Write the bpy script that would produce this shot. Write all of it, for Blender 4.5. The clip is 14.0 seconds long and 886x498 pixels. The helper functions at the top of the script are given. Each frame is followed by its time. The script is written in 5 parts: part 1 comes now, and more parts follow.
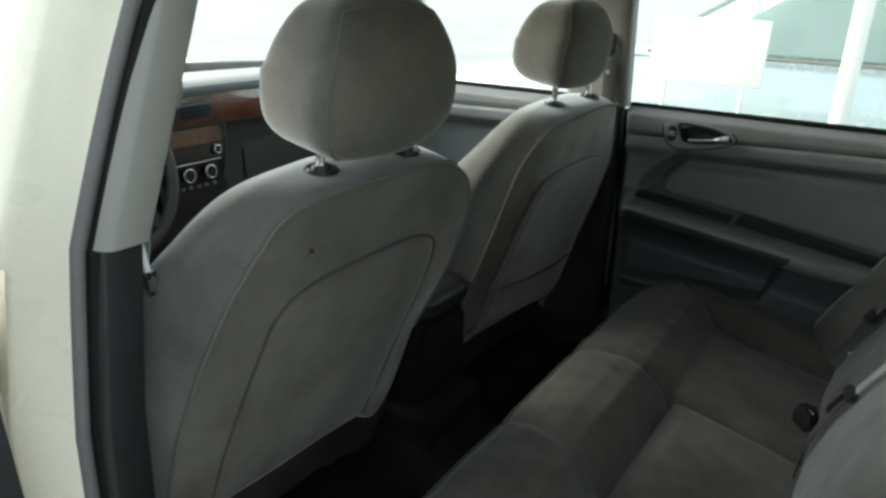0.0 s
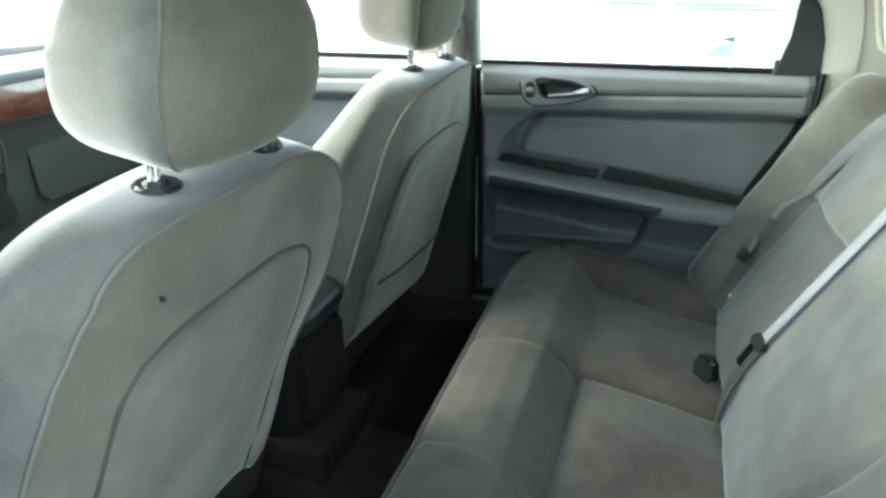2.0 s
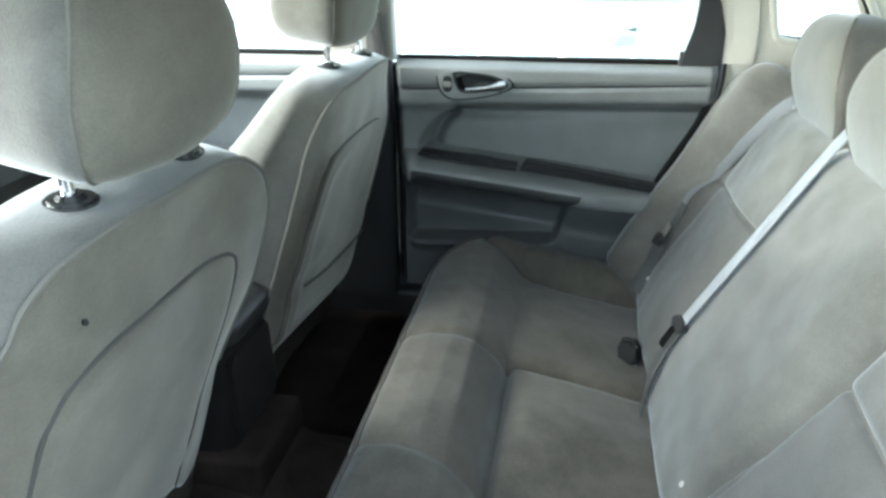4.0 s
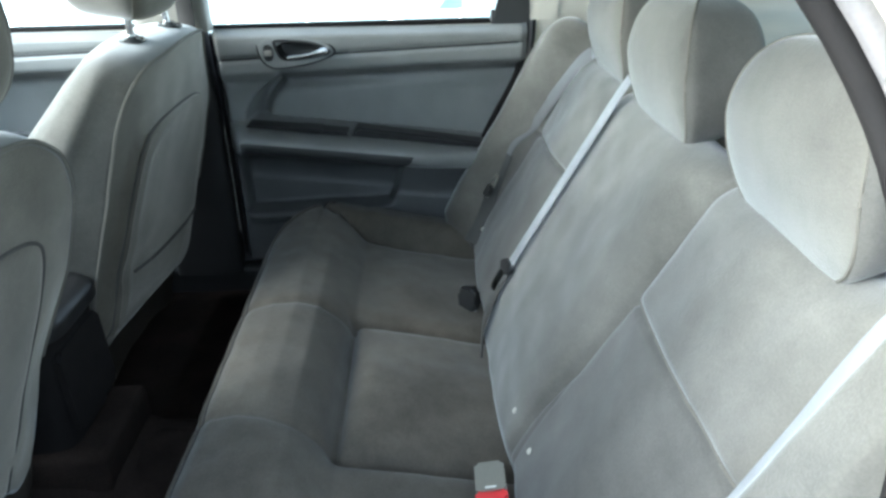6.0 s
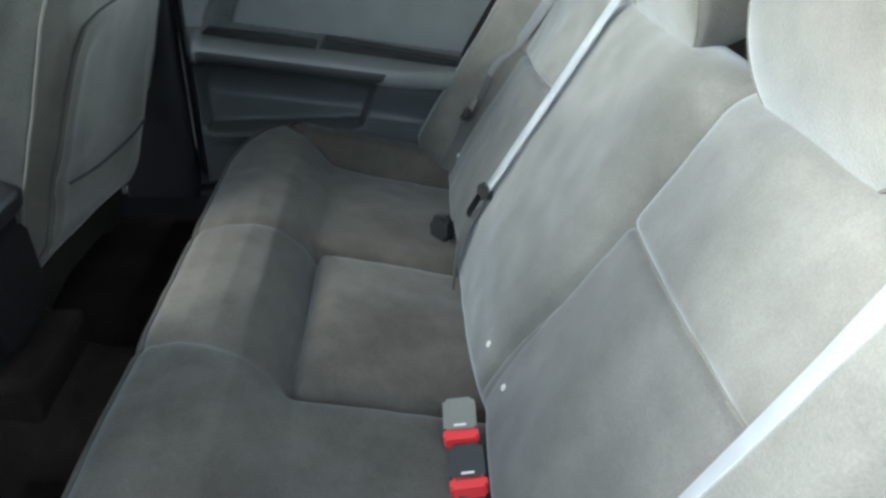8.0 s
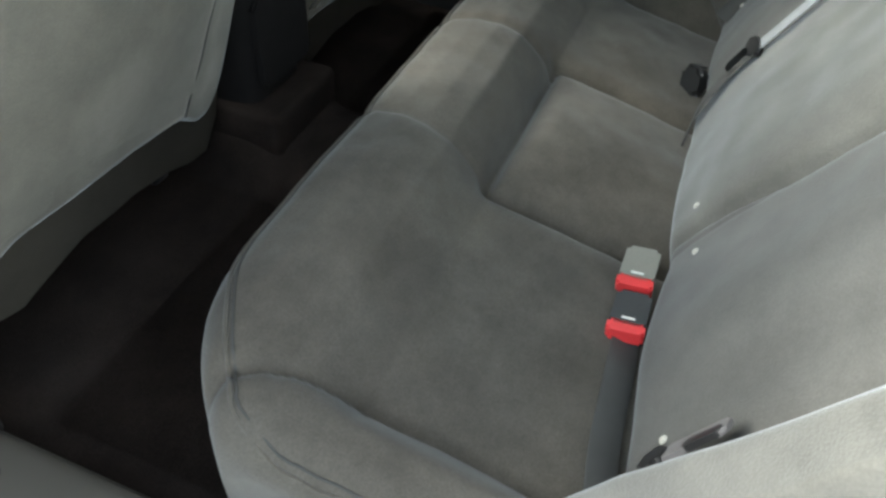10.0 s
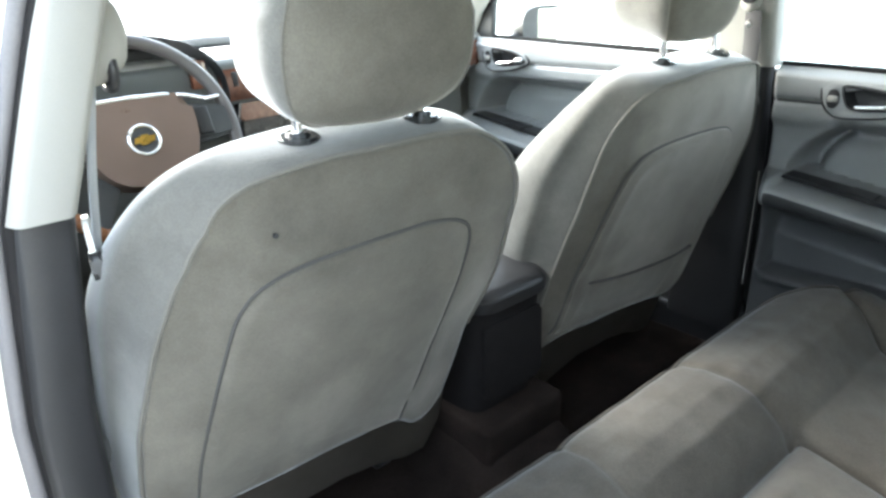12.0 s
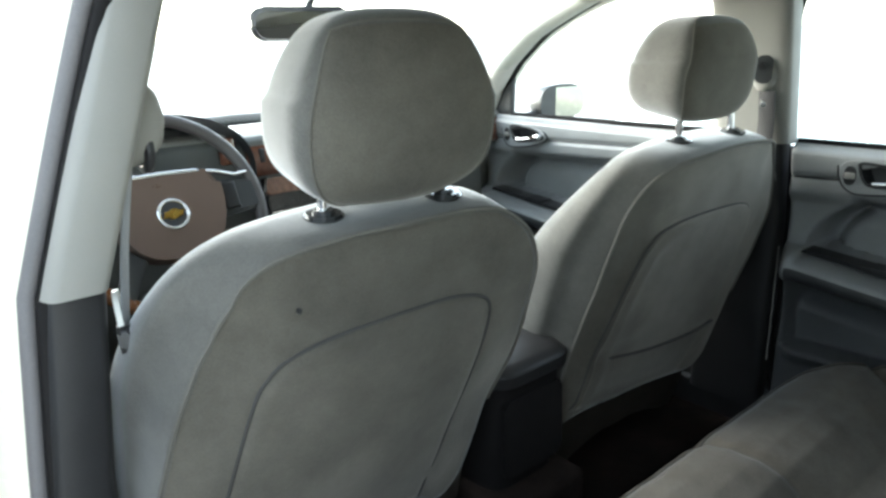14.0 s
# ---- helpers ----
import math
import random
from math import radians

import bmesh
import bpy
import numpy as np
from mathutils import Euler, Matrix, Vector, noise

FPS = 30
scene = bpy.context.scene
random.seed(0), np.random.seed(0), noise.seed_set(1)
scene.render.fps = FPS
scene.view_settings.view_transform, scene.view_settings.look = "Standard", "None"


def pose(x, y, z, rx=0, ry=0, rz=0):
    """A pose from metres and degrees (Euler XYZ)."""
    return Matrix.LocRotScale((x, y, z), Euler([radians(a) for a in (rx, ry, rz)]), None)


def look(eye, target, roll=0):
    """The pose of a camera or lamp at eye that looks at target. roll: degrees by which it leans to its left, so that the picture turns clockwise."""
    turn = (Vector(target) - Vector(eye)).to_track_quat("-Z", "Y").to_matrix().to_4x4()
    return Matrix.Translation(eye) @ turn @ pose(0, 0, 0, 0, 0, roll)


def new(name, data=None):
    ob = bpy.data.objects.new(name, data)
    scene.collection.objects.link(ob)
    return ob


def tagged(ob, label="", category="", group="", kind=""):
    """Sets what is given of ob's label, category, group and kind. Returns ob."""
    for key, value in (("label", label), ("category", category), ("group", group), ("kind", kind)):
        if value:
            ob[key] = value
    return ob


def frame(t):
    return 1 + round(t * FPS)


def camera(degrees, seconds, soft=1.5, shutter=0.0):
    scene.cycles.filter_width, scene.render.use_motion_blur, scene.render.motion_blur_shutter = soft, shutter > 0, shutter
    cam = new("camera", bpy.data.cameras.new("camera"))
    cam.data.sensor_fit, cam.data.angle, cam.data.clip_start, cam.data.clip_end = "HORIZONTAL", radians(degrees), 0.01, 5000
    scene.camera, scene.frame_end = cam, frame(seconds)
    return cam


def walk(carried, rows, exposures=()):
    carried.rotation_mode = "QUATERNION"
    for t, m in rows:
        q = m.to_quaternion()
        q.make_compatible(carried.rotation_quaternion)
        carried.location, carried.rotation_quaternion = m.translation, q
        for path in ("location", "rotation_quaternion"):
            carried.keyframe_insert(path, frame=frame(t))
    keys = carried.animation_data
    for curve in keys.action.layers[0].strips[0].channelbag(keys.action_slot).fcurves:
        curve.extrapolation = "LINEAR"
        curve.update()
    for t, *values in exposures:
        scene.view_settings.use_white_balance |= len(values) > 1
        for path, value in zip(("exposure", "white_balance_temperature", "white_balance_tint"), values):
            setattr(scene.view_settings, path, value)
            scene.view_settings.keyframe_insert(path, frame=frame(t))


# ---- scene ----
cam = camera(64.65, 14.0, soft=2.8)
ROWS = [
    (0.0, -1.112, 0.170, 1.249, 69.34, -1.95, -56.62),
    (0.5, -0.962, 0.286, 1.175, 68.25, -0.04, -58.20),
    (1.0, -0.913, 0.292, 1.199, 69.02, 0.10, -63.73),
    (1.5, -0.964, 0.314, 1.217, 65.63, -1.57, -68.16),
    (2.0, -0.977, 0.332, 1.224, 66.88, 0.29, -72.41),
    (4.5, -0.971, 0.356, 1.238, 65.98, -0.46, -82.26),
    (5.0, -0.981, 0.339, 1.245, 66.25, -0.54, -86.61),
    (5.5, -0.997, 0.304, 1.239, 65.89, -0.66, -91.79),
    (6.0, -1.004, 0.296, 1.232, 63.58, 0.67, -92.24),
    (6.5, -0.943, 0.322, 1.180, 61.71, -1.93, -88.27),
    (7.0, -0.918, 0.314, 1.159, 63.29, -2.11, -95.88),
    (9.5, -0.941, 0.267, 1.119, 48.41, -1.69, -77.75),
    (10.0, -0.939, 0.257, 1.110, 45.31, -4.17, -68.53),
    (10.5, -0.920, 0.227, 1.129, 47.21, -3.88, -59.96),
    (11.0, -0.880, 0.159, 1.151, 53.00, -2.26, -49.17),
    (11.5, -0.849, 0.132, 1.174, 60.46, -0.29, -42.02),
    (12.0, -0.832, 0.125, 1.197, 67.27, 1.16, -42.18),
    (12.5, -0.833, 0.126, 1.203, 71.02, 1.68, -40.98),
    (13.0, -0.832, 0.127, 1.208, 73.69, 1.54, -41.17),
    (13.5, -0.833, 0.125, 1.211, 73.66, 1.36, -41.23),
    (14.0, -0.839, 0.120, 1.208, 73.00, 1.36, -40.62),
]
EXPOSURES = [(0.0, 2.4, 6650, 1), (0.5, 2.7, 6400, -2), (1.0, 3.3, 6450, -1), (1.5, 3.9, 6350, -1), (4.5, 4.15, 5980, 0), (5.5, 3.98, 5780, 0), (6.0, 3.8, 5780, 1), (6.5, 4.0, 5930, 2), (7.0, 3.95, 5780, 2), (9.5, 3.98, 6450, 1), (10.5, 3.95, 6600, 3), (11.0, 4.15, 6450, 3), (12.0, 4.6, 6350, 7), (12.5, 4.3, 6350, 8), (13.0, 3.95, 6300, 6), (14.0, 3.58, 6300, 4)]
walk(cam, [(t, pose(*p)) for t, *p in ROWS], EXPOSURES)

# ---- world, sun ----
SUN_EL, SUN_AZ = 20.0, -13.0
world = bpy.data.worlds.new("sky")
scene.world = world
world.use_nodes = True
wn = world.node_tree
sky = wn.nodes.new("ShaderNodeTexSky")
sky.sky_type, sky.sun_disc = "NISHITA", False
sky.sun_elevation, sky.sun_rotation = radians(SUN_EL), radians(SUN_AZ)
sky.air_density, sky.dust_density = 1.0, 1.0
pale = wn.nodes.new("ShaderNodeHueSaturation")          # thin white overcast
pale.inputs["Saturation"].default_value = 0.45
wn.links.new(sky.outputs[0], pale.inputs["Color"])
wn.links.new(pale.outputs[0], wn.nodes["Background"].inputs[0])
wn.nodes["Background"].inputs[1].default_value = 0.115
sun_data = bpy.data.lights.new("sun", "SUN")
sun_data.energy, sun_data.angle, sun_data.color = 1.35, radians(60.0), (1.0, 0.98, 0.95)
sun = new("sun", sun_data)
sun.matrix_world = look((0, 0, 0), (-math.sin(radians(SUN_AZ)) * math.cos(radians(SUN_EL)),
                                    -math.cos(radians(SUN_AZ)) * math.cos(radians(SUN_EL)), -math.sin(radians(SUN_EL))))


# ---- materials ----
def mat(name, color, rough=0.6, metal=0.0, var=0.12, scale=6.0, grain=400.0, bump=0.2, sheen=0.0, fine=0.06,
        coat=0.0, spec=0.5, tone=None, patch=0.0, patch_scale=9.0, nap=0.45, brush=0.0, fuzz=(0.66, 0.69, 0.72)):
    """Principled surface with colour change at two scales and a fine relief."""
    m = bpy.data.materials.new(name)
    m.use_nodes = True
    t = m.node_tree
    b = t.nodes["Principled BSDF"]
    co = t.nodes.new("ShaderNodeTexCoord")

    def noise_at(s, detail=4.0, rough_=0.55):
        n = t.nodes.new("ShaderNodeTexNoise")
        n.inputs["Scale"].default_value, n.inputs["Detail"].default_value = s, detail
        n.inputs["Roughness"].default_value = rough_
        t.links.new(co.outputs["Object"], n.inputs["Vector"])
        return n

    def ramp(sock, lo, hi, a=0.3, b_=0.7):
        r = t.nodes.new("ShaderNodeMapRange")
        r.inputs["From Min"].default_value, r.inputs["From Max"].default_value = a, b_
        r.inputs["To Min"].default_value, r.inputs["To Max"].default_value = lo, hi
        t.links.new(sock, r.inputs["Value"])
        return r.outputs[0]

    def times(a, bs):
        n = t.nodes.new("ShaderNodeMath")
        n.operation = "MULTIPLY"
        t.links.new(a, n.inputs[0])
        t.links.new(bs, n.inputs[1])
        return n.outputs[0]

    big, small = noise_at(scale), noise_at(grain, 2.0)
    f = times(ramp(big.outputs[0], 1 - var, 1 + var), ramp(small.outputs[0], 1 - fine, 1 + fine))
    if patch:
        f = times(f, ramp(noise_at(patch_scale, 5.0, 0.72).outputs[0], 1 - patch, 1 + patch))
    if brush:
        # marks where the nap was stroked the other way, with fairly clear edges
        marks = noise_at(3.4, 3.0, 0.5)
        marks.inputs["Distortion"].default_value = 0.6
        f = times(f, ramp(marks.outputs[0], 1 - brush, 1 + brush, 0.43, 0.57))
    mix = t.nodes.new("ShaderNodeMix")
    mix.data_type = "RGBA"
    mix.inputs["A"].default_value = (*color, 1)
    mix.inputs["B"].default_value = (*(tone or color), 1)
    t.links.new(ramp(noise_at(scale * 0.37).outputs[0], 0.0, 1.0), mix.inputs["Factor"])
    vec = t.nodes.new("ShaderNodeVectorMath")
    vec.operation = "SCALE"
    t.links.new(mix.outputs["Result"], vec.inputs[0])
    t.links.new(f, vec.inputs["Scale"])
    t.links.new(vec.outputs[0], b.inputs["Base Color"])
    rr = ramp(noise_at(scale * 2.3).outputs[0], max(rough - 0.06, 0.02), min(rough + 0.06, 1))
    t.links.new(rr, b.inputs["Roughness"])
    b.inputs["Metallic"].default_value = metal
    b.inputs["Specular IOR Level"].default_value = spec
    b.inputs["Coat Weight"].default_value = coat
    b.inputs["Coat Roughness"].default_value = 0.08
    if sheen:
        b.inputs["Sheen Weight"].default_value = sheen
        b.inputs["Sheen Roughness"].default_value = nap
        b.inputs["Sheen Tint"].default_value = (*fuzz, 1)
    if bump:
        bp = t.nodes.new("ShaderNodeBump")
        bp.inputs["Strength"].default_value, bp.inputs["Distance"].default_value = bump, 0.002
        t.links.new(small.outputs[0], bp.inputs["Height"])
        t.links.new(bp.outputs[0], b.inputs["Normal"])
    return m


def glass(name, tint=(0.93, 0.97, 0.95)):
    m = bpy.data.materials.new(name)
    m.use_nodes = True
    t = m.node_tree
    t.nodes.remove(t.nodes["Principled BSDF"])
    tr, gl, mx = t.nodes.new("ShaderNodeBsdfTransparent"), t.nodes.new("ShaderNodeBsdfGlossy"), t.nodes.new("ShaderNodeMixShader")
    lw, pw, sc = t.nodes.new("ShaderNodeLayerWeight"), t.nodes.new("ShaderNodeMath"), t.nodes.new("ShaderNodeMapRange")
    pw.operation = "POWER"
    pw.inputs[1].default_value = 4.0
    t.links.new(lw.outputs["Facing"], pw.inputs[0])
    t.links.new(pw.outputs[0], sc.inputs["Value"])
    sc.inputs["To Min"].default_value, sc.inputs["To Max"].default_value = 0.04, 0.6
    tr.inputs["Color"].default_value = (*tint, 1)
    gl.inputs["Roughness"].default_value = 0.01
    t.links.new(sc.outputs[0], mx.inputs[0])
    t.links.new(tr.outputs[0], mx.inputs[1])
    t.links.new(gl.outputs[0], mx.inputs[2])
    t.links.new(mx.outputs[0], t.nodes["Material Output"].inputs["Surface"])
    return m


def glow(name, color, power):
    m = bpy.data.materials.new(name)
    m.use_nodes = True
    b = m.node_tree.nodes["Principled BSDF"]
    b.inputs["Base Color"].default_value = (*color, 1)
    b.inputs["Emission Color"].default_value = (*color, 1)
    b.inputs["Emission Strength"].default_value = power
    return m


def wood_mat():
    m = mat("burl_wood", (0.105, 0.036, 0.022), 0.2, var=0.35, scale=14.0, grain=90.0, bump=0.05, coat=0.8, tone=(0.19, 0.085, 0.05), fine=0.25)
    return m


CLOTH = mat("velour_cloth", (0.123, 0.118, 0.106), 0.95, var=0.09, scale=4.0, grain=420.0, bump=0.30, sheen=0.8, tone=(0.108, 0.104, 0.093), patch=0.24, patch_scale=6.5, spec=0.1, fine=0.09, brush=0.14)
# cloth of the lower inserts; also paints the shade on the bench headrest sides
CLOTH_INSERT_AND_SHADE = mat("velour_insert_and_side_shade", (0.102, 0.099, 0.092), 0.95, var=0.09, scale=5.0, grain=420.0, bump=0.30, sheen=0.4, tone=(0.092, 0.089, 0.083), patch=0.18, patch_scale=9.0, spec=0.1, fine=0.09, brush=0.07)
# warmer, duller copy of the velour, standing in for cabin light on rear faces
CLOTH_PANEL_WARM_CAST = mat("velour_panel_warm_cast", (0.126, 0.117, 0.098), 0.95, var=0.09, scale=4.0, grain=420.0, bump=0.30, sheen=0.55, tone=(0.108, 0.100, 0.084), patch=0.24, patch_scale=6.5, spec=0.1, fine=0.09, brush=0.14, fuzz=(0.69, 0.66, 0.60))
CLOTH_SEAM = mat("cloth_seam", (0.135, 0.128, 0.113), 0.92, bump=0.25, spec=0.1)
THREAD = mat("dark_seam_cord", (0.07, 0.068, 0.064), 0.9, bump=0.2, spec=0.1)
VINYL = mat("dark_vinyl", (0.035, 0.037, 0.038), 0.5, var=0.12, scale=7.0, grain=900.0, bump=0.25, tone=(0.045, 0.047, 0.048), fine=0.15, spec=0.4)
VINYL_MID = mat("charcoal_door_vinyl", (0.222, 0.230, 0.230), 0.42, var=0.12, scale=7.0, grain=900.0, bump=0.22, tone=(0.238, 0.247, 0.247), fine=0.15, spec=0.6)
VINYL_LOW_SHADE = mat("door_vinyl_low_shade", (0.080, 0.084, 0.086), 0.46, var=0.12, scale=7.0, grain=900.0, bump=0.22, tone=(0.088, 0.092, 0.094), fine=0.15, spec=0.5)
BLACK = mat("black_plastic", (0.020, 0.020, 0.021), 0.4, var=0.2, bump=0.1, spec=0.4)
SCUFF = mat("taupe_scuff_plastic", (0.075, 0.067, 0.056), 0.55, var=0.12, grain=900.0, bump=0.2)
SEAL_GREY = mat("grey_door_seal", (0.145, 0.138, 0.140), 0.6, var=0.1, bump=0.15)
# brown from soil; shade on the seat is also put into this darker velour
CLOTH_CUSHION = mat("velour_cushion", (0.102, 0.094, 0.080), 0.95, var=0.10, scale=5.0, grain=420.0, bump=0.35, sheen=0.32, tone=(0.094, 0.081, 0.066), patch=0.24, patch_scale=9.0, spec=0.1, fine=0.13, brush=0.08)
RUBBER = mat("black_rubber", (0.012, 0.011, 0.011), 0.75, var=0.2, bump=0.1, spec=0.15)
TRIM_GREY = mat("grey_pillar_plastic", (0.25, 0.243, 0.222), 0.6, var=0.05, scale=5.0, grain=1200.0, bump=0.12, fine=0.05)
TRIM_LIGHT = mat("light_pillar_plastic", (0.55, 0.54, 0.49), 0.65, var=0.05, scale=5.0, grain=1200.0, bump=0.12)
PAINT = mat("cream_car_paint", (0.74, 0.70, 0.58), 0.3, var=0.03, scale=3.0, grain=200.0, bump=0.02, coat=0.6, fine=0.02)
HEADLINER = mat("headliner_felt", (0.50, 0.47, 0.40), 0.95, var=0.05, scale=8.0, grain=800.0, bump=0.3)
CARPET = mat("dark_carpet", (0.021, 0.017, 0.015), 0.98, var=0.35, scale=9.0, grain=500.0, bump=0.9, tone=(0.027, 0.020, 0.017), fine=0.35, spec=0.1)
CHROME = mat("chrome", (0.8, 0.8, 0.8), 0.12, metal=1.0, var=0.03, bump=0.0)
WEB_GREY = mat("grey_belt_webbing", (0.245, 0.258, 0.275), 0.6, var=0.08, scale=20.0, grain=1500.0, bump=0.3, sheen=0.1, spec=0.3)
WEB_MID = mat("mid_grey_belt_webbing", (0.12, 0.123, 0.128), 0.6, var=0.08, scale=20.0, grain=1500.0, bump=0.3, sheen=0.3)
WEB_DARK = mat("dark_belt_webbing", (0.050, 0.051, 0.050), 0.65, var=0.1, scale=20.0, grain=1500.0, bump=0.3)
RED = mat("red_plastic", (0.68, 0.045, 0.05), 0.35, var=0.05, bump=0.02)
BUCKLE_GREY = mat("grey_buckle_plastic", (0.19, 0.185, 0.16), 0.4, var=0.08, bump=0.05)
WHITE = mat("white_plastic", (0.75, 0.75, 0.72), 0.4, var=0.04, bump=0.05)
WOOD = wood_mat()
LAMP_AMBER = glow("amber_lamp", (1.0, 0.30, 0.08), 0.25)
AMBER_GLOW = glow("dim_amber_panel", (0.7, 0.22, 0.08), 0.025)
LAMP_GREEN = glow("green_lamp", (0.10, 0.75, 0.35), 0.15)
GOLD = mat("gold_emblem", (0.75, 0.50, 0.12), 0.25, metal=1.0, var=0.05, bump=0.0)
ASPHALT = mat("lot_concrete", (0.36, 0.355, 0.34), 0.9, var=0.12, scale=0.7, grain=90.0, bump=0.6, tone=(0.42, 0.415, 0.40), fine=0.2)
GLASS = glass("clear_window_glass")
# tint added to cut the light reaching the seat backs from behind
GLASS_REAR = glass("dimming_rear_glass", (0.33, 0.37, 0.36))
GLASS_DARK = mat("dark_display_glass", (0.02, 0.021, 0.022), 0.08, var=0.05, bump=0.0, spec=0.7)
# teal tint, made pale to stand in for the sky it reflects
GLASS_CAR = mat("sky_pale_teal_glass", (0.42, 0.52, 0.50), 0.05, var=0.05, bump=0.0, spec=0.8)
DASH_FACE = mat("grey_dash_vinyl", (0.085, 0.088, 0.083), 0.5, var=0.1, grain=900.0, bump=0.25, spec=0.4)
# paler copy of the dash vinyl; the sunlight on top is painted in
DASH_TOP_SUNLIT = mat("sunlit_dash_top_vinyl", (0.34, 0.335, 0.31), 0.6, var=0.06, grain=700.0, bump=0.25)
# tan tint stands in for the darker scene this mirror would reflect
DOOR_MIRROR = mat("tan_reflection_mirror", (0.40, 0.36, 0.30), 0.03, metal=1.0, var=0.0, bump=0.0, fine=0.0)
# dark blue-grey tint paints the dim cabin reflected in the inside mirror
MIRROR = mat("mirror", (0.30, 0.32, 0.35), 0.02, metal=1.0, var=0.0, bump=0.0, fine=0.0)


# ---- mesh helpers ----
def part(name, bm, material, parent, label="", smooth=True):
    """Link a bmesh, given in the car's coordinates, as one mesh under parent."""
    bmesh.ops.recalc_face_normals(bm, faces=bm.faces)
    me = bpy.data.meshes.new(name)
    for f in bm.faces:
        f.smooth = smooth
    bm.to_mesh(me)
    bm.free()
    for m in (material if isinstance(material, (list, tuple)) else [material]):
        me.materials.append(m)
    if smooth:
        me.set_sharp_from_angle(angle=radians(50))
    ob = new(name, me)
    if parent is not None:
        ob.parent = parent
        ob.matrix_parent_inverse = parent_world(parent).inverted()
    if label:
        ob["label"] = label
    return ob


def parent_world(ob):
    m = ob.matrix_basis.copy()
    if ob.parent is not None:
        m = parent_world(ob.parent) @ ob.matrix_parent_inverse @ m
    return m


def thing(name, base, label, category, group="", kind=""):
    e = new(name)
    e.empty_display_size = 0.05
    e.location = base
    e.matrix_basis = Matrix.Translation(base)
    return tagged(e, label, category, group, kind)


def sstep(a, b, x):
    t = min(max((x - a) / (b - a), 0.0), 1.0)
    return t * t * (3 - 2 * t)


def bell(x, w):
    return math.exp(-(x / w) ** 2)


def interp(x, xs, ys):
    return float(np.interp(x, xs, ys))


def seg_dist(px, py, pts):
    """Distance of a point to a polyline in the plane."""
    best = 9.0
    for (ax, ay), (bx, by) in zip(pts, pts[1:]):
        dx, dy = bx - ax, by - ay
        k = max(0.0, min(1.0, ((px - ax) * dx + (py - ay) * dy) / (dx * dx + dy * dy + 1e-12)))
        best = min(best, math.hypot(px - ax - k * dx, py - ay - k * dy))
    return best


def smooth_path(pts, n=8):
    """Catmull-Rom through the points."""
    p = [Vector(q) for q in pts]
    p = [2 * p[0] - p[1], *p, 2 * p[-1] - p[-2]]
    out = []
    for i in range(1, len(p) - 2):
        for k in range(n):
            t = k / n
            out.append(0.5 * (2 * p[i] + (p[i + 1] - p[i - 1]) * t + (2 * p[i - 1] - 5 * p[i] + 4 * p[i + 1] - p[i + 2]) * t * t
                              + (3 * p[i] - p[i - 1] - 3 * p[i + 1] + p[i + 2]) * t ** 3))
    out.append(p[-2])
    return out


def grid(fn, nu, nv, bm=None, closed_u=False, cap=False):
    """A sheet of nu by nv cells; fn(u, v) gives the place for u, v in 0..1."""
    bm = bm or bmesh.new()
    cols = nu if closed_u else nu + 1
    vs = [[bm.verts.new(fn(i / nu, j / nv)) for i in range(cols)] for j in range(nv + 1)]
    for j in range(nv):
        for i in range(nu):
            k = (i + 1) % cols
            bm.faces.new((vs[j][i], vs[j][k], vs[j + 1][k], vs[j + 1][i]))
    if cap:
        bm.faces.new(vs[0][::-1])
        bm.faces.new(vs[-1])
    return bm


def tube(pts, r, n=8, bm=None, closed=False, flat=1.0, up=(0, 0, 1)):
    bm = bm or bmesh.new()
    pts = [Vector(p) for p in pts]
    rings = []
    for i, p in enumerate(pts):
        a = pts[i - 1] if (i or closed) else p
        b = pts[(i + 1) % len(pts)] if (i < len(pts) - 1 or closed) else p
        d = (b - a).normalized()
        s = d.cross(Vector(up))
        s = s.normalized() if s.length > 1e-4 else d.orthogonal().normalized()
        w = s.cross(d)
        rr = r(i / max(len(pts) - 1, 1)) if callable(r) else r
        rings.append([bm.verts.new(p + rr * (math.cos(2 * math.pi * k / n) * s + flat * math.sin(2 * math.pi * k / n) * w)) for k in range(n)])
    for i in range(len(rings) - (0 if closed else 1)):
        A, B = rings[i], rings[(i + 1) % len(rings)]
        for k in range(n):
            bm.faces.new((A[k], A[(k + 1) % n], B[(k + 1) % n], B[k]))
    if not closed:
        bm.faces.new(rings[0][::-1])
        bm.faces.new(rings[-1])
    return bm


def loops(rings, cap=False):
    """Skin over closed loops of equal length."""
    bm = bmesh.new()
    vs = [[bm.verts.new(p) for p in r] for r in rings]
    for A, B in zip(vs, vs[1:]):
        for k in range(len(A)):
            bm.faces.new((A[k], A[(k + 1) % len(A)], B[(k + 1) % len(A)], B[k]))
    if cap:
        bm.faces.new(vs[-1])
    return bm


def rbox(size, m=None, bevel=0.004, seg=2, bm=None):
    b = bmesh.new()
    bmesh.ops.create_cube(b, size=1.0, matrix=Matrix.Diagonal((*size, 1)))
    if bevel:
        bmesh.ops.bevel(b, geom=b.edges[:] + b.verts[:], offset=bevel, segments=seg, affect="EDGES", profile=0.5)
    if m is not None:
        bmesh.ops.transform(b, matrix=m, verts=b.verts)
    return join(bm, b)


def join(bm, b):
    if bm is None:
        return b
    me = bpy.data.meshes.new("tmp")
    b.to_mesh(me)
    b.free()
    bm.from_mesh(me)
    bpy.data.meshes.remove(me)
    return bm


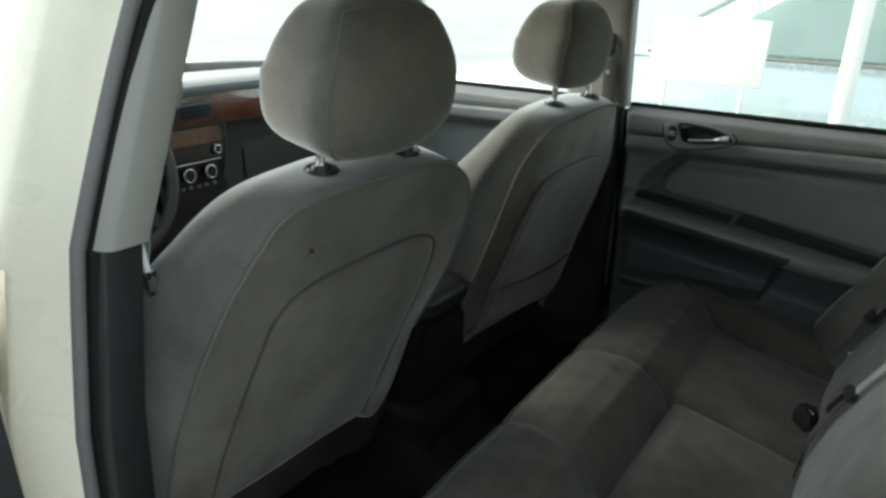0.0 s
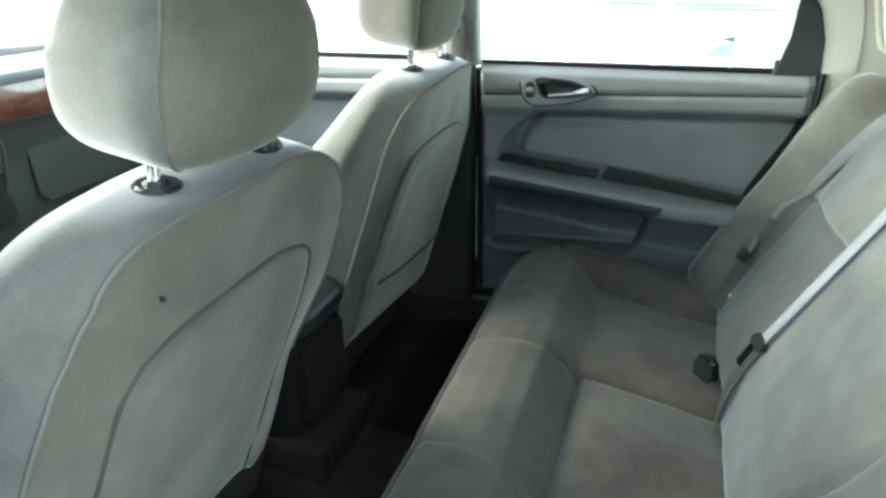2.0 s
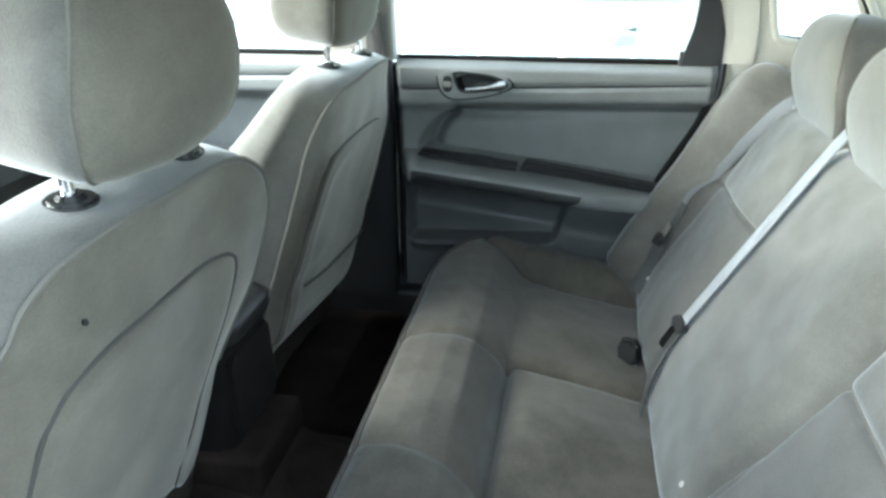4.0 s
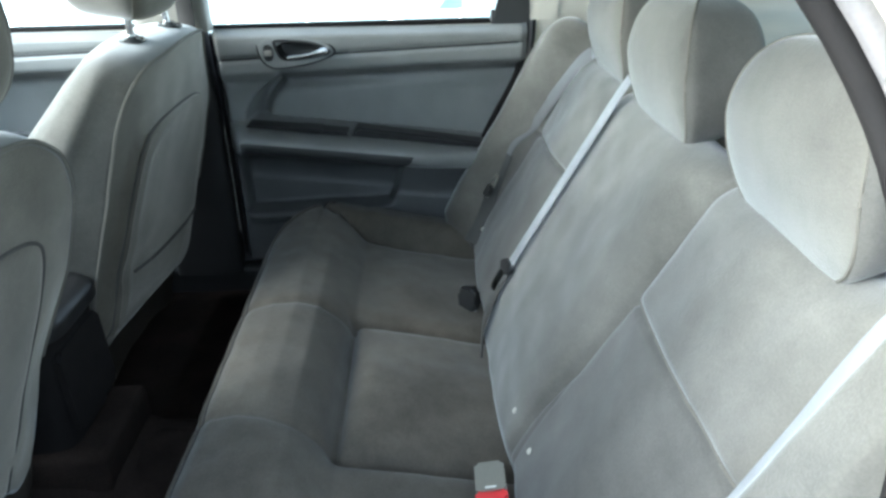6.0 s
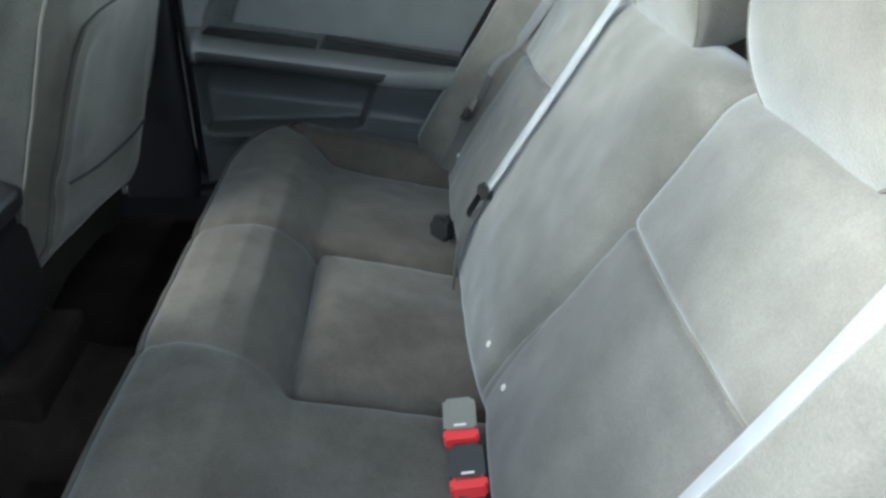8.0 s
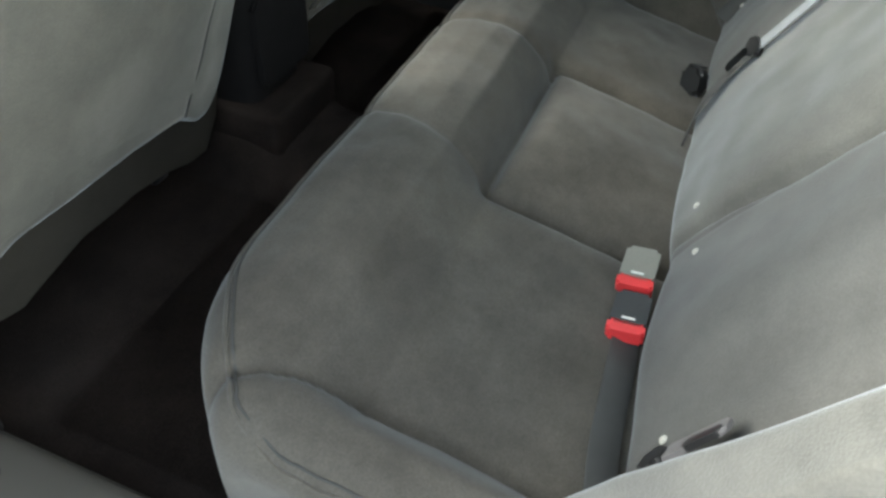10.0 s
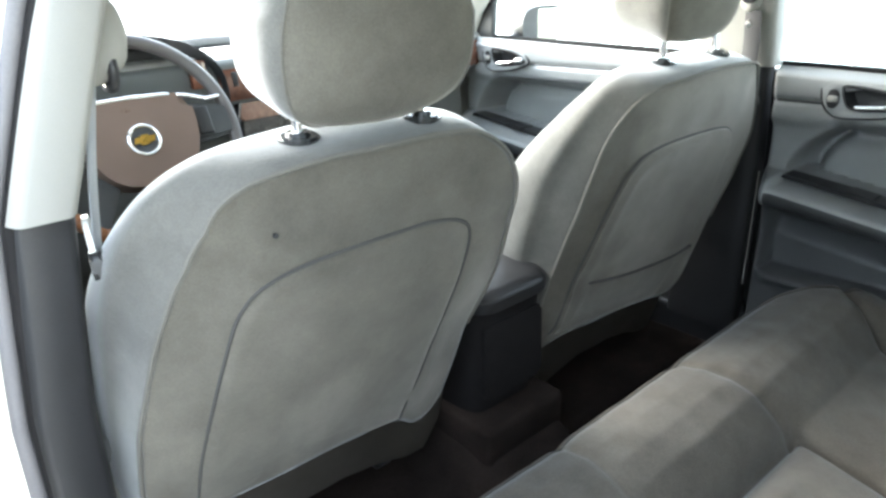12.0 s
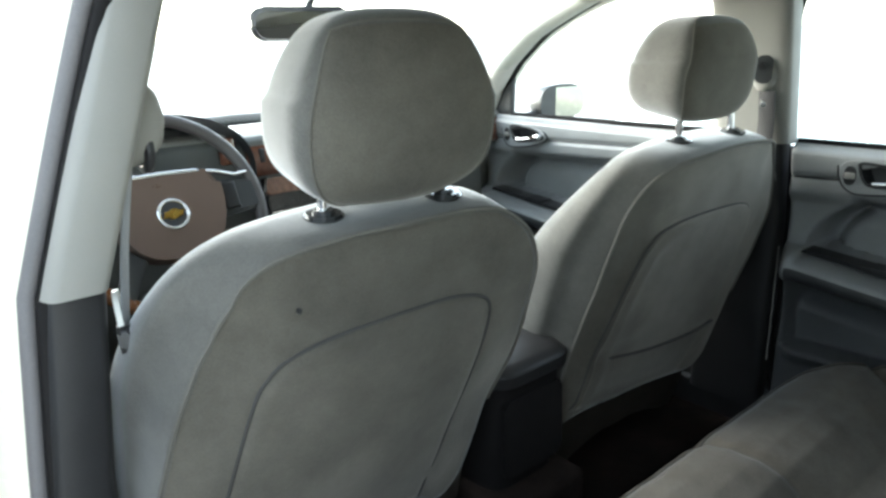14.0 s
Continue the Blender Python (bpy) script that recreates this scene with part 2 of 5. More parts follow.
def cyl(r, h, m=None, n=24, bevel=0.0, bm=None, r2=None):
    b = bmesh.new()
    bmesh.ops.create_cone(b, cap_ends=True, segments=n, radius1=r, radius2=r if r2 is None else r2, depth=h)
    if bevel:
        bmesh.ops.bevel(b, geom=[e for e in b.edges if len(e.link_faces) == 2 and e.calc_face_angle() > 0.9], offset=bevel, segments=2, affect="EDGES")
    if m is not None:
        bmesh.ops.transform(b, matrix=m, verts=b.verts)
    return join(bm, b)


def torus(R, r, m=None, n=48, k=10, bm=None):
    b = tube([(R * math.cos(2 * math.pi * i / n), R * math.sin(2 * math.pi * i / n), 0) for i in range(n)], r, k, closed=True)
    if m is not None:
        bmesh.ops.transform(b, matrix=m, verts=b.verts)
    return join(bm, b)


def prism(outline, depth, m=None, bevel=0.0, bm=None, seg=2):
    """An outline in the xy plane, made depth thick along z about 0."""
    b = bmesh.new()
    lo = [b.verts.new((x, y, -depth / 2)) for x, y in outline]
    hi = [b.verts.new((x, y, depth / 2)) for x, y in outline]
    b.faces.new(lo[::-1])
    b.faces.new(hi)
    n = len(outline)
    for i in range(n):
        b.faces.new((lo[i], lo[(i + 1) % n], hi[(i + 1) % n], hi[i]))
    if bevel:
        caps = [e for e in b.edges if (e.verts[0].co.z > 0) == (e.verts[1].co.z > 0)]
        bmesh.ops.bevel(b, geom=caps, offset=bevel, segments=seg, affect="EDGES")
    if m is not None:
        bmesh.ops.transform(b, matrix=m, verts=b.verts)
    return join(bm, b)


def rrect(w, h, r, n=6):
    """A rounded rectangle about 0."""
    out = []
    for cx, cy, a in ((w / 2 - r, h / 2 - r, 0), (-w / 2 + r, h / 2 - r, 90), (-w / 2 + r, -h / 2 + r, 180), (w / 2 - r, -h / 2 + r, 270)):
        for k in range(n + 1):
            t = radians(a + 90 * k / n)
            out.append((cx + r * math.cos(t), cy + r * math.sin(t)))
    return out


def ribbon(pts, width, side, thick=0.0016, bm=None, n=6):
    """Belt webbing along pts; side(i) or one vector gives the way across."""
    bm = bm or bmesh.new()
    P = [Vector(p) for p in pts]
    rings = []
    for i, p in enumerate(P):
        d = (P[min(i + 1, len(P) - 1)] - P[max(i - 1, 0)]).normalized()
        s = Vector(side(i / (len(P) - 1)) if callable(side) else side)
        s = (s - d * s.dot(d)).normalized()
        w = d.cross(s)
        h = width / 2
        rings.append([bm.verts.new(p + a * s + b * w) for a, b in
                      ((-h, -thick * 0.4), (-h * 0.9, -thick), (h * 0.9, -thick), (h, -thick * 0.4), (h, thick * 0.4), (h * 0.9, thick), (-h * 0.9, thick), (-h, thick * 0.4))])
    for A, B in zip(rings, rings[1:]):
        for k in range(8):
            bm.faces.new((A[k], A[(k + 1) % 8], B[(k + 1) % 8], B[k]))
    bm.faces.new(rings[0][::-1])
    bm.faces.new(rings[-1])
    return bm


# ---- ground and what stands outside ----
def build_ground():
    b = bmesh.new()
    ring = [b.verts.new((x, y, 0)) for x, y in ((-3000, -3000), (3000, -3000), (3000, 3000), (-3000, 3000))]
    b.faces.new(ring)
    tagged(part("ground", b, ASPHALT, None, smooth=False), "pale sunlit concrete car lot", "ground", kind="structure")


# ---- body shell ----
BELT_Z = 0.97


def side_x(z):
    """Half width of the cabin's inner side at a height."""
    return interp(z, (0.25, 0.45, 0.75, 0.97, 1.25, 1.32, 1.38), (0.74, 0.745, 0.74, 0.715, 0.625, 0.58, 0.50))


def opening(front, rear_low=0.10):
    """Outline (y, z) of a rear door opening, from the rear low corner forward, up and back."""
    return smooth_path([(0, 0.30, 0.40), (0, 0.42, 0.345), (0, 0.60, 0.335), (0, front - 0.10, 0.335), (0, front - 0.02, 0.37), (0, front, 0.45), (0, front, 0.70), (0, front - 0.005, 0.97),
                        (0, front - 0.025, 1.18), (0, front - 0.06, 1.275), (0, front - 0.18, 1.305), (0, 0.42, 1.305), (0, 0.26, 1.29), (0, 0.135, 1.225), (0, 0.055, 1.11),
                        (0, 0.035, 0.98), (0, 0.045, 0.86), (0, 0.12, 0.70), (0, 0.20, 0.52), (0, 0.30, 0.40)], 6)


def loop_band(path, offs, bm=None):
    """Skin along a closed (y, z) loop: offs gives (outset, x) pairs of the band's rows; x may be a function of z."""
    bm = bm or bmesh.new()
    n = len(path)
    rows = []
    cy, cz = 0.45, 0.85
    for out, fx in offs:
        row = []
        for i, p in enumerate(path):
            a, b = path[i - 1], path[(i + 1) % n]
            d = Vector((0, b.y - a.y, b.z - a.z)).normalized()
            nrm = Vector((0, d.z, -d.y))
            if nrm.dot(Vector((0, p.y - cy, p.z - cz))) < 0:
                nrm = -nrm
            q = p + nrm * out
            row.append(bm.verts.new((fx(q.z), q.y, q.z)))
        rows.append(row)
    for A, B in zip(rows, rows[1:]):
        for i in range(n):
            k = (i + 1) % n
            bm.faces.new((A[i], A[k], B[k], B[i]))
    return bm


def loop_tube(path, out, fx, r):
    """A bead along a closed (y, z) loop, set outwards by out."""
    mid = Vector((0, 0.45, 0.85))
    ring = []
    for i, p in enumerate(path):
        d = (path[(i + 1) % len(path)] - path[i - 1]).normalized()
        nrm = Vector((0, d.z, -d.y))
        q = p + nrm * (out if nrm.dot(p - mid) > 0 else -out)
        ring.append((fx(q.z), q.y, q.z))
    return tube(ring, r, 10, closed=True, up=(1, 0, 0))


def build_shell():
    car = thing("car_body", (0, 0.6, 0.2), "cream-painted sedan body with its grey cabin lining", "car body", kind="structure")
    # floor pan with tunnel
    def fl(u, v):
        x, y = -0.74 + 1.48 * u, -0.05 + 2.15 * v
        hump = 0.115 * (1 - sstep(0.08, 0.15, abs(x))) * (0.55 + 0.45 * sstep(0.80, 0.90, y))
        rise = 0.10 * sstep(0.42, 0.20, y)
        toe = 0.35 * sstep(1.65, 2.05, y)
        wob = 0.004 * noise.noise((x * 9, y * 9, 0))
        return (x, y, 0.275 + hump + rise + toe + wob)
    part("floor_carpet", grid(fl, 90, 110), CARPET, car, "dark brown-black cut-pile carpet")
    for s, name in ((-1, "left"), (1, "right")):
        front = 0.872 if s < 0 else 0.80
        path = opening(front)[:-1]
        rub = part("weatherstrip", tube([(s * (side_x(p.z) + 0.006), p.y, p.z) for p in path], 0.0085, 10, closed=True, up=(1, 0, 0)), RUBBER, car, "dark rubber door seal")
        part("seal_bead", loop_tube(path, 0.010, lambda z: s * (side_x(z) + 0.021), 0.0085), SEAL_GREY, rub, "grey outer bead of the seal")
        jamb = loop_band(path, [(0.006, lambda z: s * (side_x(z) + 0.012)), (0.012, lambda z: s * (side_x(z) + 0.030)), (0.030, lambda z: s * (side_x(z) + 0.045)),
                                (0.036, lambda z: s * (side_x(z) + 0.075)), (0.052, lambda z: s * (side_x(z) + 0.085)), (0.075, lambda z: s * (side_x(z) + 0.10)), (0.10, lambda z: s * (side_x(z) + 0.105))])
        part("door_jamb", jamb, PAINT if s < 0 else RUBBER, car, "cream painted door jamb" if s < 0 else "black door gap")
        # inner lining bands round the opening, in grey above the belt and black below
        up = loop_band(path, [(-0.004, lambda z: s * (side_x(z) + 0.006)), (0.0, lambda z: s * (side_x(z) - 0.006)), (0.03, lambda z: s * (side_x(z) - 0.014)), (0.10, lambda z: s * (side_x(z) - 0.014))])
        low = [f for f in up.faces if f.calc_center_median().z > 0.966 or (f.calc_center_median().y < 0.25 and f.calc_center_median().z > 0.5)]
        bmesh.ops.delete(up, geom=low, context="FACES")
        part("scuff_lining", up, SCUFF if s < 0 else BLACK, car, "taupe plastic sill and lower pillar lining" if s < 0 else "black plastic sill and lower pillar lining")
        up = loop_band(path, [(-0.006, lambda z: s * (side_x(z) + 0.006)), (-0.002, lambda z: s * (side_x(z) - 0.008)), (0.03, lambda z: s * (side_x(z) - 0.018)), (0.07, lambda z: s * (side_x(z) - 0.02))])
        low = [f for f in up.faces if f.calc_center_median().z < 0.972 or f.calc_center_median().y > 0.6]
        bmesh.ops.delete(up, geom=low, context="FACES")
        part("rail_lining", up, TRIM_LIGHT, car, "pale grey roof rail and rear pillar lining")

        # B pillar trims: upper grey cover and lower black cover
        def pillar(z0, z1, ya, yb, grow, m, nm, lab):
            outl = rrect(1, 1, 0.22, 5)
            def ring(z):
                w = 0.062 + grow + (0.005 if s < 0 else 0.0)
                xm = side_x(z) - 0.022 + (0.0025 if s < 0 else 0.0)
                d = (yb - ya)
                return [Vector((s * (xm + px * w), (ya + yb) / 2 + py * d - (0.06 * (z - 0.97) if z > 0.97 else 0), z)) for px, py in outl]
            bm = bmesh.new()
            rows = []
            N = 24
            for k in range(N + 1):
                z = z0 + (z1 - z0) * k / N
                rows.append([bm.verts.new(q) for q in ring(z)])
            for A, B in zip(rows, rows[1:]):
                for i in range(len(A)):
                    j = (i + 1) % len(A)
                    bm.faces.new((A[i], A[j], B[j], B[i]))
            bm.faces.new(rows[0][::-1])
            bm.faces.new(rows[-1])
            part(nm, bm, m, car, lab)
        pillar(BELT_Z, 1.34, front - 0.031, front + 0.135, 0.0, TRIM_GREY, "pillar_cover", "smooth grey plastic centre pillar cover")
        pillar(0.33, BELT_Z - 0.001, front - 0.016, front + 0.16, 0.004, BLACK, "lower_pillar_cover", "black plastic lower pillar cover")
        # outer side of the body: skins above and below the openings
        def side_skin(y0, y1, z0, z1, nm, lab, bulge=0.105):
            def f(u, v):
                y, z = y0 + (y1 - y0) * u, z0 + (z1 - z0) * v
                return (s * (side_x(z) + bulge), y, z)
            part(nm, grid(f, 6, 12), PAINT, car, lab)
        side_skin(-1.15, 2.2, 0.20, 0.245, "rocker_panel", "cream rocker panel")
        side_skin(-1.45, -0.02, 0.25, 0.98, "rear_fender", "cream rear fender")
        side_skin(1.98, 2.9, 0.25, 0.93, "front_fender", "cream front fender")
        # C pillar: outer skin and lining
        def cp(u, v, inset=0.0):
            z = 0.80 + 0.52 * v
            y0 = interp(z, (0.80, 0.95, 1.11, 1.225, 1.29, 1.32), (0.03, 0.0, 0.045, 0.13, 0.25, 0.30))
            y1 = interp(z, (0.80, 1.05, 1.20, 1.32), (-0.64, -0.62, -0.50, -0.30))
            y = y0 + (y1 - y0) * u
            return (s * (side_x(z) - 0.015 - 0.06 * u * u + inset), y, z)
        hole = [(-0.060, 1.062), (-0.088, 1.034), (-0.235, 1.028), (-0.268, 1.040), (-0.215, 1.13), (-0.12, 1.215), (-0.05, 1.25), (-0.015, 1.24), (-0.022, 1.18), (-0.045, 1.11)]
        hp = [(p.y, p.z) for p in smooth_path([(0, *p) for p in hole] + [(0, *hole[0])], 5)[:-1]]
        def inside(y, z):
            c = False
            for (ya, za), (yb, zb) in zip(hp, hp[1:] + hp[:1]):
                if (za > z) != (zb > z) and y < (yb - ya) * (z - za) / (zb - za) + ya:
                    c = not c
            return c
        for nm, inset, m_, lab in (("rear_pillar_lining", 0.0, TRIM_LIGHT, "pale rear pillar lining round a small fixed window"), ("rear_pillar_skin", 0.09, PAINT, "cream rear pillar skin")):
            g = grid(lambda u, v: cp(u, v, inset), 100, 90)
            gone = [f for f in g.faces if inside(f.calc_center_median().y, f.calc_center_median().z)]
            bmesh.ops.delete(g, geom=gone, context="FACES")
            part(nm, g, m_, car, lab)
        def on_cp(y, z, inset=0.0):
            y0 = interp(z, (0.80, 0.95, 1.11, 1.225, 1.29, 1.32), (0.03, 0.0, 0.045, 0.13, 0.25, 0.30))
            y1 = interp(z, (0.80, 1.05, 1.20, 1.32), (-0.64, -0.62, -0.50, -0.30))
            return Vector(cp((y - y0) / (y1 - y0), (z - 0.80) / 0.52, inset))
        part("quarter_window_rim", tube([on_cp(y, z, -0.002) for y, z in hp], 0.008, 8, closed=True, up=(1, 0, 0)), TRIM_LIGHT, car, "pale rim of the small fixed window")
        part("quarter_window_seal", tube([on_cp(y * 0.97 - 0.004, z + 0.004, 0.03) for y, z in hp], 0.006, 8, closed=True, up=(1, 0, 0)), RUBBER, car, "black seal of the small fixed window")
        # A pillar
        def ap(t):
            z = 0.945 + 0.375 * t
            return Vector((s * (side_x(z) - 0.012), interp(z, (0.945, 1.06, 1.135, 1.21, 1.25, 1.29, 1.32), (1.725, 1.66, 1.575, 1.46, 1.365, 1.25, 1.12)), z))
        part("windscreen_pillar", tube([ap(k / 14) for k in range(15)], lambda t: 0.040 - 0.006 * t, 10, flat=0.7), TRIM_LIGHT, car, "pale grey windscreen pillar lining")
        part("windscreen_pillar_seal", tube([ap(k / 14) + Vector((s * 0.03, -0.03, 0.0)) for k in range(15)], 0.010, 8), RUBBER, car)
        part("windscreen_pillar_skin", tube([ap(k / 14) + Vector((s * 0.055, 0.01, 0.006)) for k in range(15)], 0.035, 8), PAINT, car)
        # front door opening roof rail
        part("roof_rail", tube([(s * (side_x(z) - 0.012), y, z) for y, z in ((1.20, 1.303), (1.12, 1.310), (1.05, 1.314), (0.9, 1.318), (0.7, 1.322), (0.4, 1.320), (0.25, 1.30))], 0.03, 10), TRIM_LIGHT, car, "pale roof rail lining")
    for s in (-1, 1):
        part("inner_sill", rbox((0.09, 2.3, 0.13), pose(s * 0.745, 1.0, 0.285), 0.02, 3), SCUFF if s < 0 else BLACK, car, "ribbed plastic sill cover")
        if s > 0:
            # added block behind the lining; shuts out daylight leaking through the door gap
            part("door_gap_filler", rbox((0.05, 0.10, 0.70), pose(0.775, 0.79, 0.60), 0.01), RUBBER, car, "unseen black block added to stop light leaking at the door edge")
    # headliner and roof skin
    def roof(u, v, dz=0.0, over=0.0):
        x, y = (-0.57 - over + (1.14 + 2 * over) * u), -0.36 - over + 1.60 * v + over * 2 * v
        return (x, y, 1.375 - 0.10 * (abs(x) / 0.56) ** 3 * 0.5 - 0.05 * ((y - 0.45) / 0.8) ** 2 + dz)
    part("headliner", grid(roof, 20, 24), HEADLINER, car, "pale felt headliner")
    part("roof_skin", grid(lambda u, v: roof(u, v, 0.045, 0.08), 20, 24), PAINT, car, "cream painted roof")
    # parcel shelf, rear deck and hood
    def shelf(u, v):
        x, y = -0.66 + 1.32 * u, -0.82 + 0.68 * v
        return (x, y, 1.028 + 0.012 * (1 - sstep(-0.58, -0.50, y)) + 0.002 * noise.noise((x * 7, y * 7, 3)))
    part("parcel_shelf", grid(shelf, 40, 20), HEADLINER, car, "pale felt parcel shelf")
    def deck(u, v):
        x, y = -0.80 + 1.6 * u, -1.65 + 0.84 * v
        return (x, y, 1.035 - 0.05 * abs(x / 0.8) ** 3 - 0.05 * (1 - v) ** 2)
    part("trunk_lid", grid(deck, 30, 12), PAINT, car, "cream painted trunk lid")
    part("rear_window_seal", tube(smooth_path([(-0.60, -0.68, 1.04), (-0.30, -0.785, 1.045), (0, -0.80, 1.047), (0.30, -0.785, 1.045), (0.60, -0.68, 1.04), (0.58, -0.62, 1.09), (0.54, -0.48, 1.20), (0.46, -0.32, 1.33)], 6), 0.012, 8), RUBBER, car, "black rear window seal")
    def hood(u, v):
        x, y = -0.80 + 1.6 * u, 2.02 + 1.15 * v
        return (x, y, 0.985 - 0.07 * abs(x / 0.8) ** 3 - 0.16 * v * v)
    part("hood", grid(hood, 30, 14), PAINT, car, "cream painted hood")
    part("cowl", tube([(-0.72, 1.90, 0.975), (-0.3, 2.0, 0.985), (0, 2.02, 0.99), (0.3, 2.0, 0.985), (0.72, 1.90, 0.975)], 0.02, 8), BLACK, car, "black windscreen cowl")
    # back wall of the cabin under the shelf, and firewall
    part("rear_bulkhead", rbox((1.4, 0.03, 0.75), pose(0, -0.34, 0.645)), VINYL, car)
    part("firewall", rbox((1.5, 0.03, 0.7), pose(0, 2.06, 0.62)), BLACK, car)
    # glass
    def wind(u, v):
        x = (-0.69 + 1.38 * u) * (1 - 0.18 * v)
        return (x, 1.98 - 0.14 * (2 * u - 1) ** 2 - 0.72 * v, 0.985 + 0.37 * v - 0.04 * v * (2 * u - 1) ** 2)
    g = part("windscreen", grid(wind, 16, 8), GLASS, car, "clear curved windscreen")
    g.visible_shadow = False
    def rearw(u, v):
        x = (-0.56 + 1.12 * u) * (1 - 0.22 * v)
        return (x, -0.80 + 0.09 * (2 * u - 1) ** 2 + 0.48 * v, 1.04 + 0.30 * v)
    part("rear_window", grid(rearw, 16, 8), GLASS_REAR, car, "rear window, tint added to cut light from behind")
    return car


# ---- doors on the far side ----
def build_door(s, y0, y1, name, label, sweep=True):
    """A closed door seen from inside: s is +1 on the right side; y0 its rear end, y1 its front end."""
    L = y1 - y0
    d = thing(name, (s * 0.76, (y0 + y1) / 2, 0.36), label, "car door")
    q = lambda y: (y1 - y) / L          # 0 at the front end, 1 at the rear
    arm = lambda y: interp(q(y), (0, 0.08, 1), (0.745, 0.742, 0.668))

    hy, hz = y1 - 0.197, 0.920

    def depth(y, z):
        """How far the lining stands in from x = 0.725."""
        k = q(y)
        a = arm(y)
        top = interp(k, (0, 0.2, 1), (0.855, 0.862, 0.885))
        base = 0.036 + 0.014 * sstep(top - 0.012, top + 0.02, z) - 0.02 * sstep(0.955, 0.975, z)
        # hollow above the armrest with a rounded front
        front_y = y1 - 0.058 - 0.085 * max(0.0, min(1.0, (z - a) / (top - a))) ** 2.2
        inside = sstep(front_y + 0.007, front_y - 0.007, y)
        base -= 0.064 * inside * sstep(top + 0.014, top - 0.030, z) * sstep(a - 0.012, a + 0.004, z)
        # the hollow is undercut along its front and upper edge
        base -= 0.036 * bell(y - front_y + 0.021, 0.016) * sstep(top + 0.004, top - 0.03, z) * sstep(a - 0.004, a + 0.012, z)
        base -= 0.018 * inside * bell(z - top + 0.030, 0.018) * sstep(front_y - 0.60, front_y - 0.12, y)
        # rim round the hollow
        base += 0.011 * (1 - inside) * sstep(0.60, 0.72, z) * sstep(0.90, 0.86, z)
        # armrest
        tq = (z - a + 0.056) / 0.066
        over = math.sqrt(max(0.0, 1 - (2 * tq - 1) ** 2)) ** (0.8 if tq > 0.5 else 0.35)
        base += 0.100 * over * sstep(0.0, 0.07, k) * (0.35 + 0.65 * sstep(0.98, 0.62, k))
        # undercut below the armrest
        base -= 0.055 * sstep(a - 0.055, a - 0.070, z) * sstep(a - 0.16, a - 0.09, z) * sstep(0.02, 0.08, k)
        # map pocket below
        lip = interp(k, (0, 1), (0.505, 0.535))
        rear = y0 + 0.300 + 0.45 * (0.61 - z) * 0.9
        pk = sstep(rear - 0.004, rear + 0.012, y) * sstep(y1 - 0.018, y1 - 0.036, y)
        base -= 0.046 * pk * sstep(lip - 0.004, lip + 0.01, z) * (1 - sstep(a - 0.066, a - 0.05, z))
        base += 0.014 * bell(z - lip + 0.012, 0.014) * sstep(y1 - 0.02, y1 - 0.05, y) * sstep(rear - 0.03, rear + 0.03, y)
        # joint below the shoulder
        line = interp(k, (0, 1), (0.903, 0.936))
        base -= 0.006 * bell(z - line, 0.007)
        # pit behind the handle
        base -= 0.034 * sstep(1.0, 0.8, math.hypot((y - hy + 0.010) / 0.066, (z - hz - 0.005) / 0.022))
        # ends roll out
        base -= 0.035 * sstep(0.016, 0.0, y1 - y) + 0.02 * sstep(0.016, 0.0, y - y0)
        return base

    def pan(u, v):
        z = 0.37 + 0.605 * v
        ya = y0 + max(0.0, (0.86 - z)) * 0.28 * (1 if sweep else 0)
        y = ya + (y1 - ya) * u
        lean = 0.030 * sstep(0.80, 0.97, z)
        return (s * (0.742 - lean - depth(y, z)), y, z)
    def pan_x(y, z):
        return s * (0.742 - 0.030 * sstep(0.80, 0.97, z) - depth(y, z))
    lining = grid(pan, 160, 200)
    # darker copy of the lining below the armrest; the shade there is painted in
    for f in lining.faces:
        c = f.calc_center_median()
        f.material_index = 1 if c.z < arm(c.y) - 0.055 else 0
    part("trim_panel", lining, [VINYL_MID, VINYL_LOW_SHADE], d, "charcoal moulded vinyl door lining, shade below the armrest put into its colour")
    shoulder = lambda y: Vector((pan_x(y, interp(q(y), (0, 1), (0.903, 0.936))), y, interp(q(y), (0, 1), (0.903, 0.936))))
    for ya, yb in ((y1 - 0.02, hy + 0.085), (hy - 0.088, y0 + 0.012)):
        part("shoulder_joint", tube([shoulder(y) for y in np.linspace(ya, yb, 24)], 0.0022, 6), BLACK, d)
    # dark strip painting the shade under the armrest, tapering out behind the pocket
    def under(u, v):
        y = y1 - 0.055 - (L - 0.33) * u
        z = arm(y) - 0.017 - (0.080 - 0.020 * u) * v * math.sin(math.pi * min(1.0, max(0.0, 0.05 + 0.95 * u))) ** 0.45
        return (pan_x(y, z) - s * 0.004, y, z)
    part("armrest_shade_strip", grid(under, 60, 16), VINYL, d, "dark strip standing in for the shade under the armrest")
    # armrest inlay with the switch
    yy = lambda k: y1 - L * k
    part("armrest_inlay", prism([(yy(0.075), arm(yy(.075)) + 0.003), (yy(0.41), arm(yy(.41)) + 0.002), (yy(0.41), arm(yy(.41)) + 0.012), (yy(0.30), arm(yy(.30)) + 0.012), (yy(0.085), arm(yy(.085)) + 0.011)], 0.05,
                                Matrix(((0, 0, 1, s * 0.690), (1, 0, 0, 0), (0, 1, 0, 0), (0, 0, 0, 1))), 0.002), BLACK, d, "thin black inlay along the armrest")
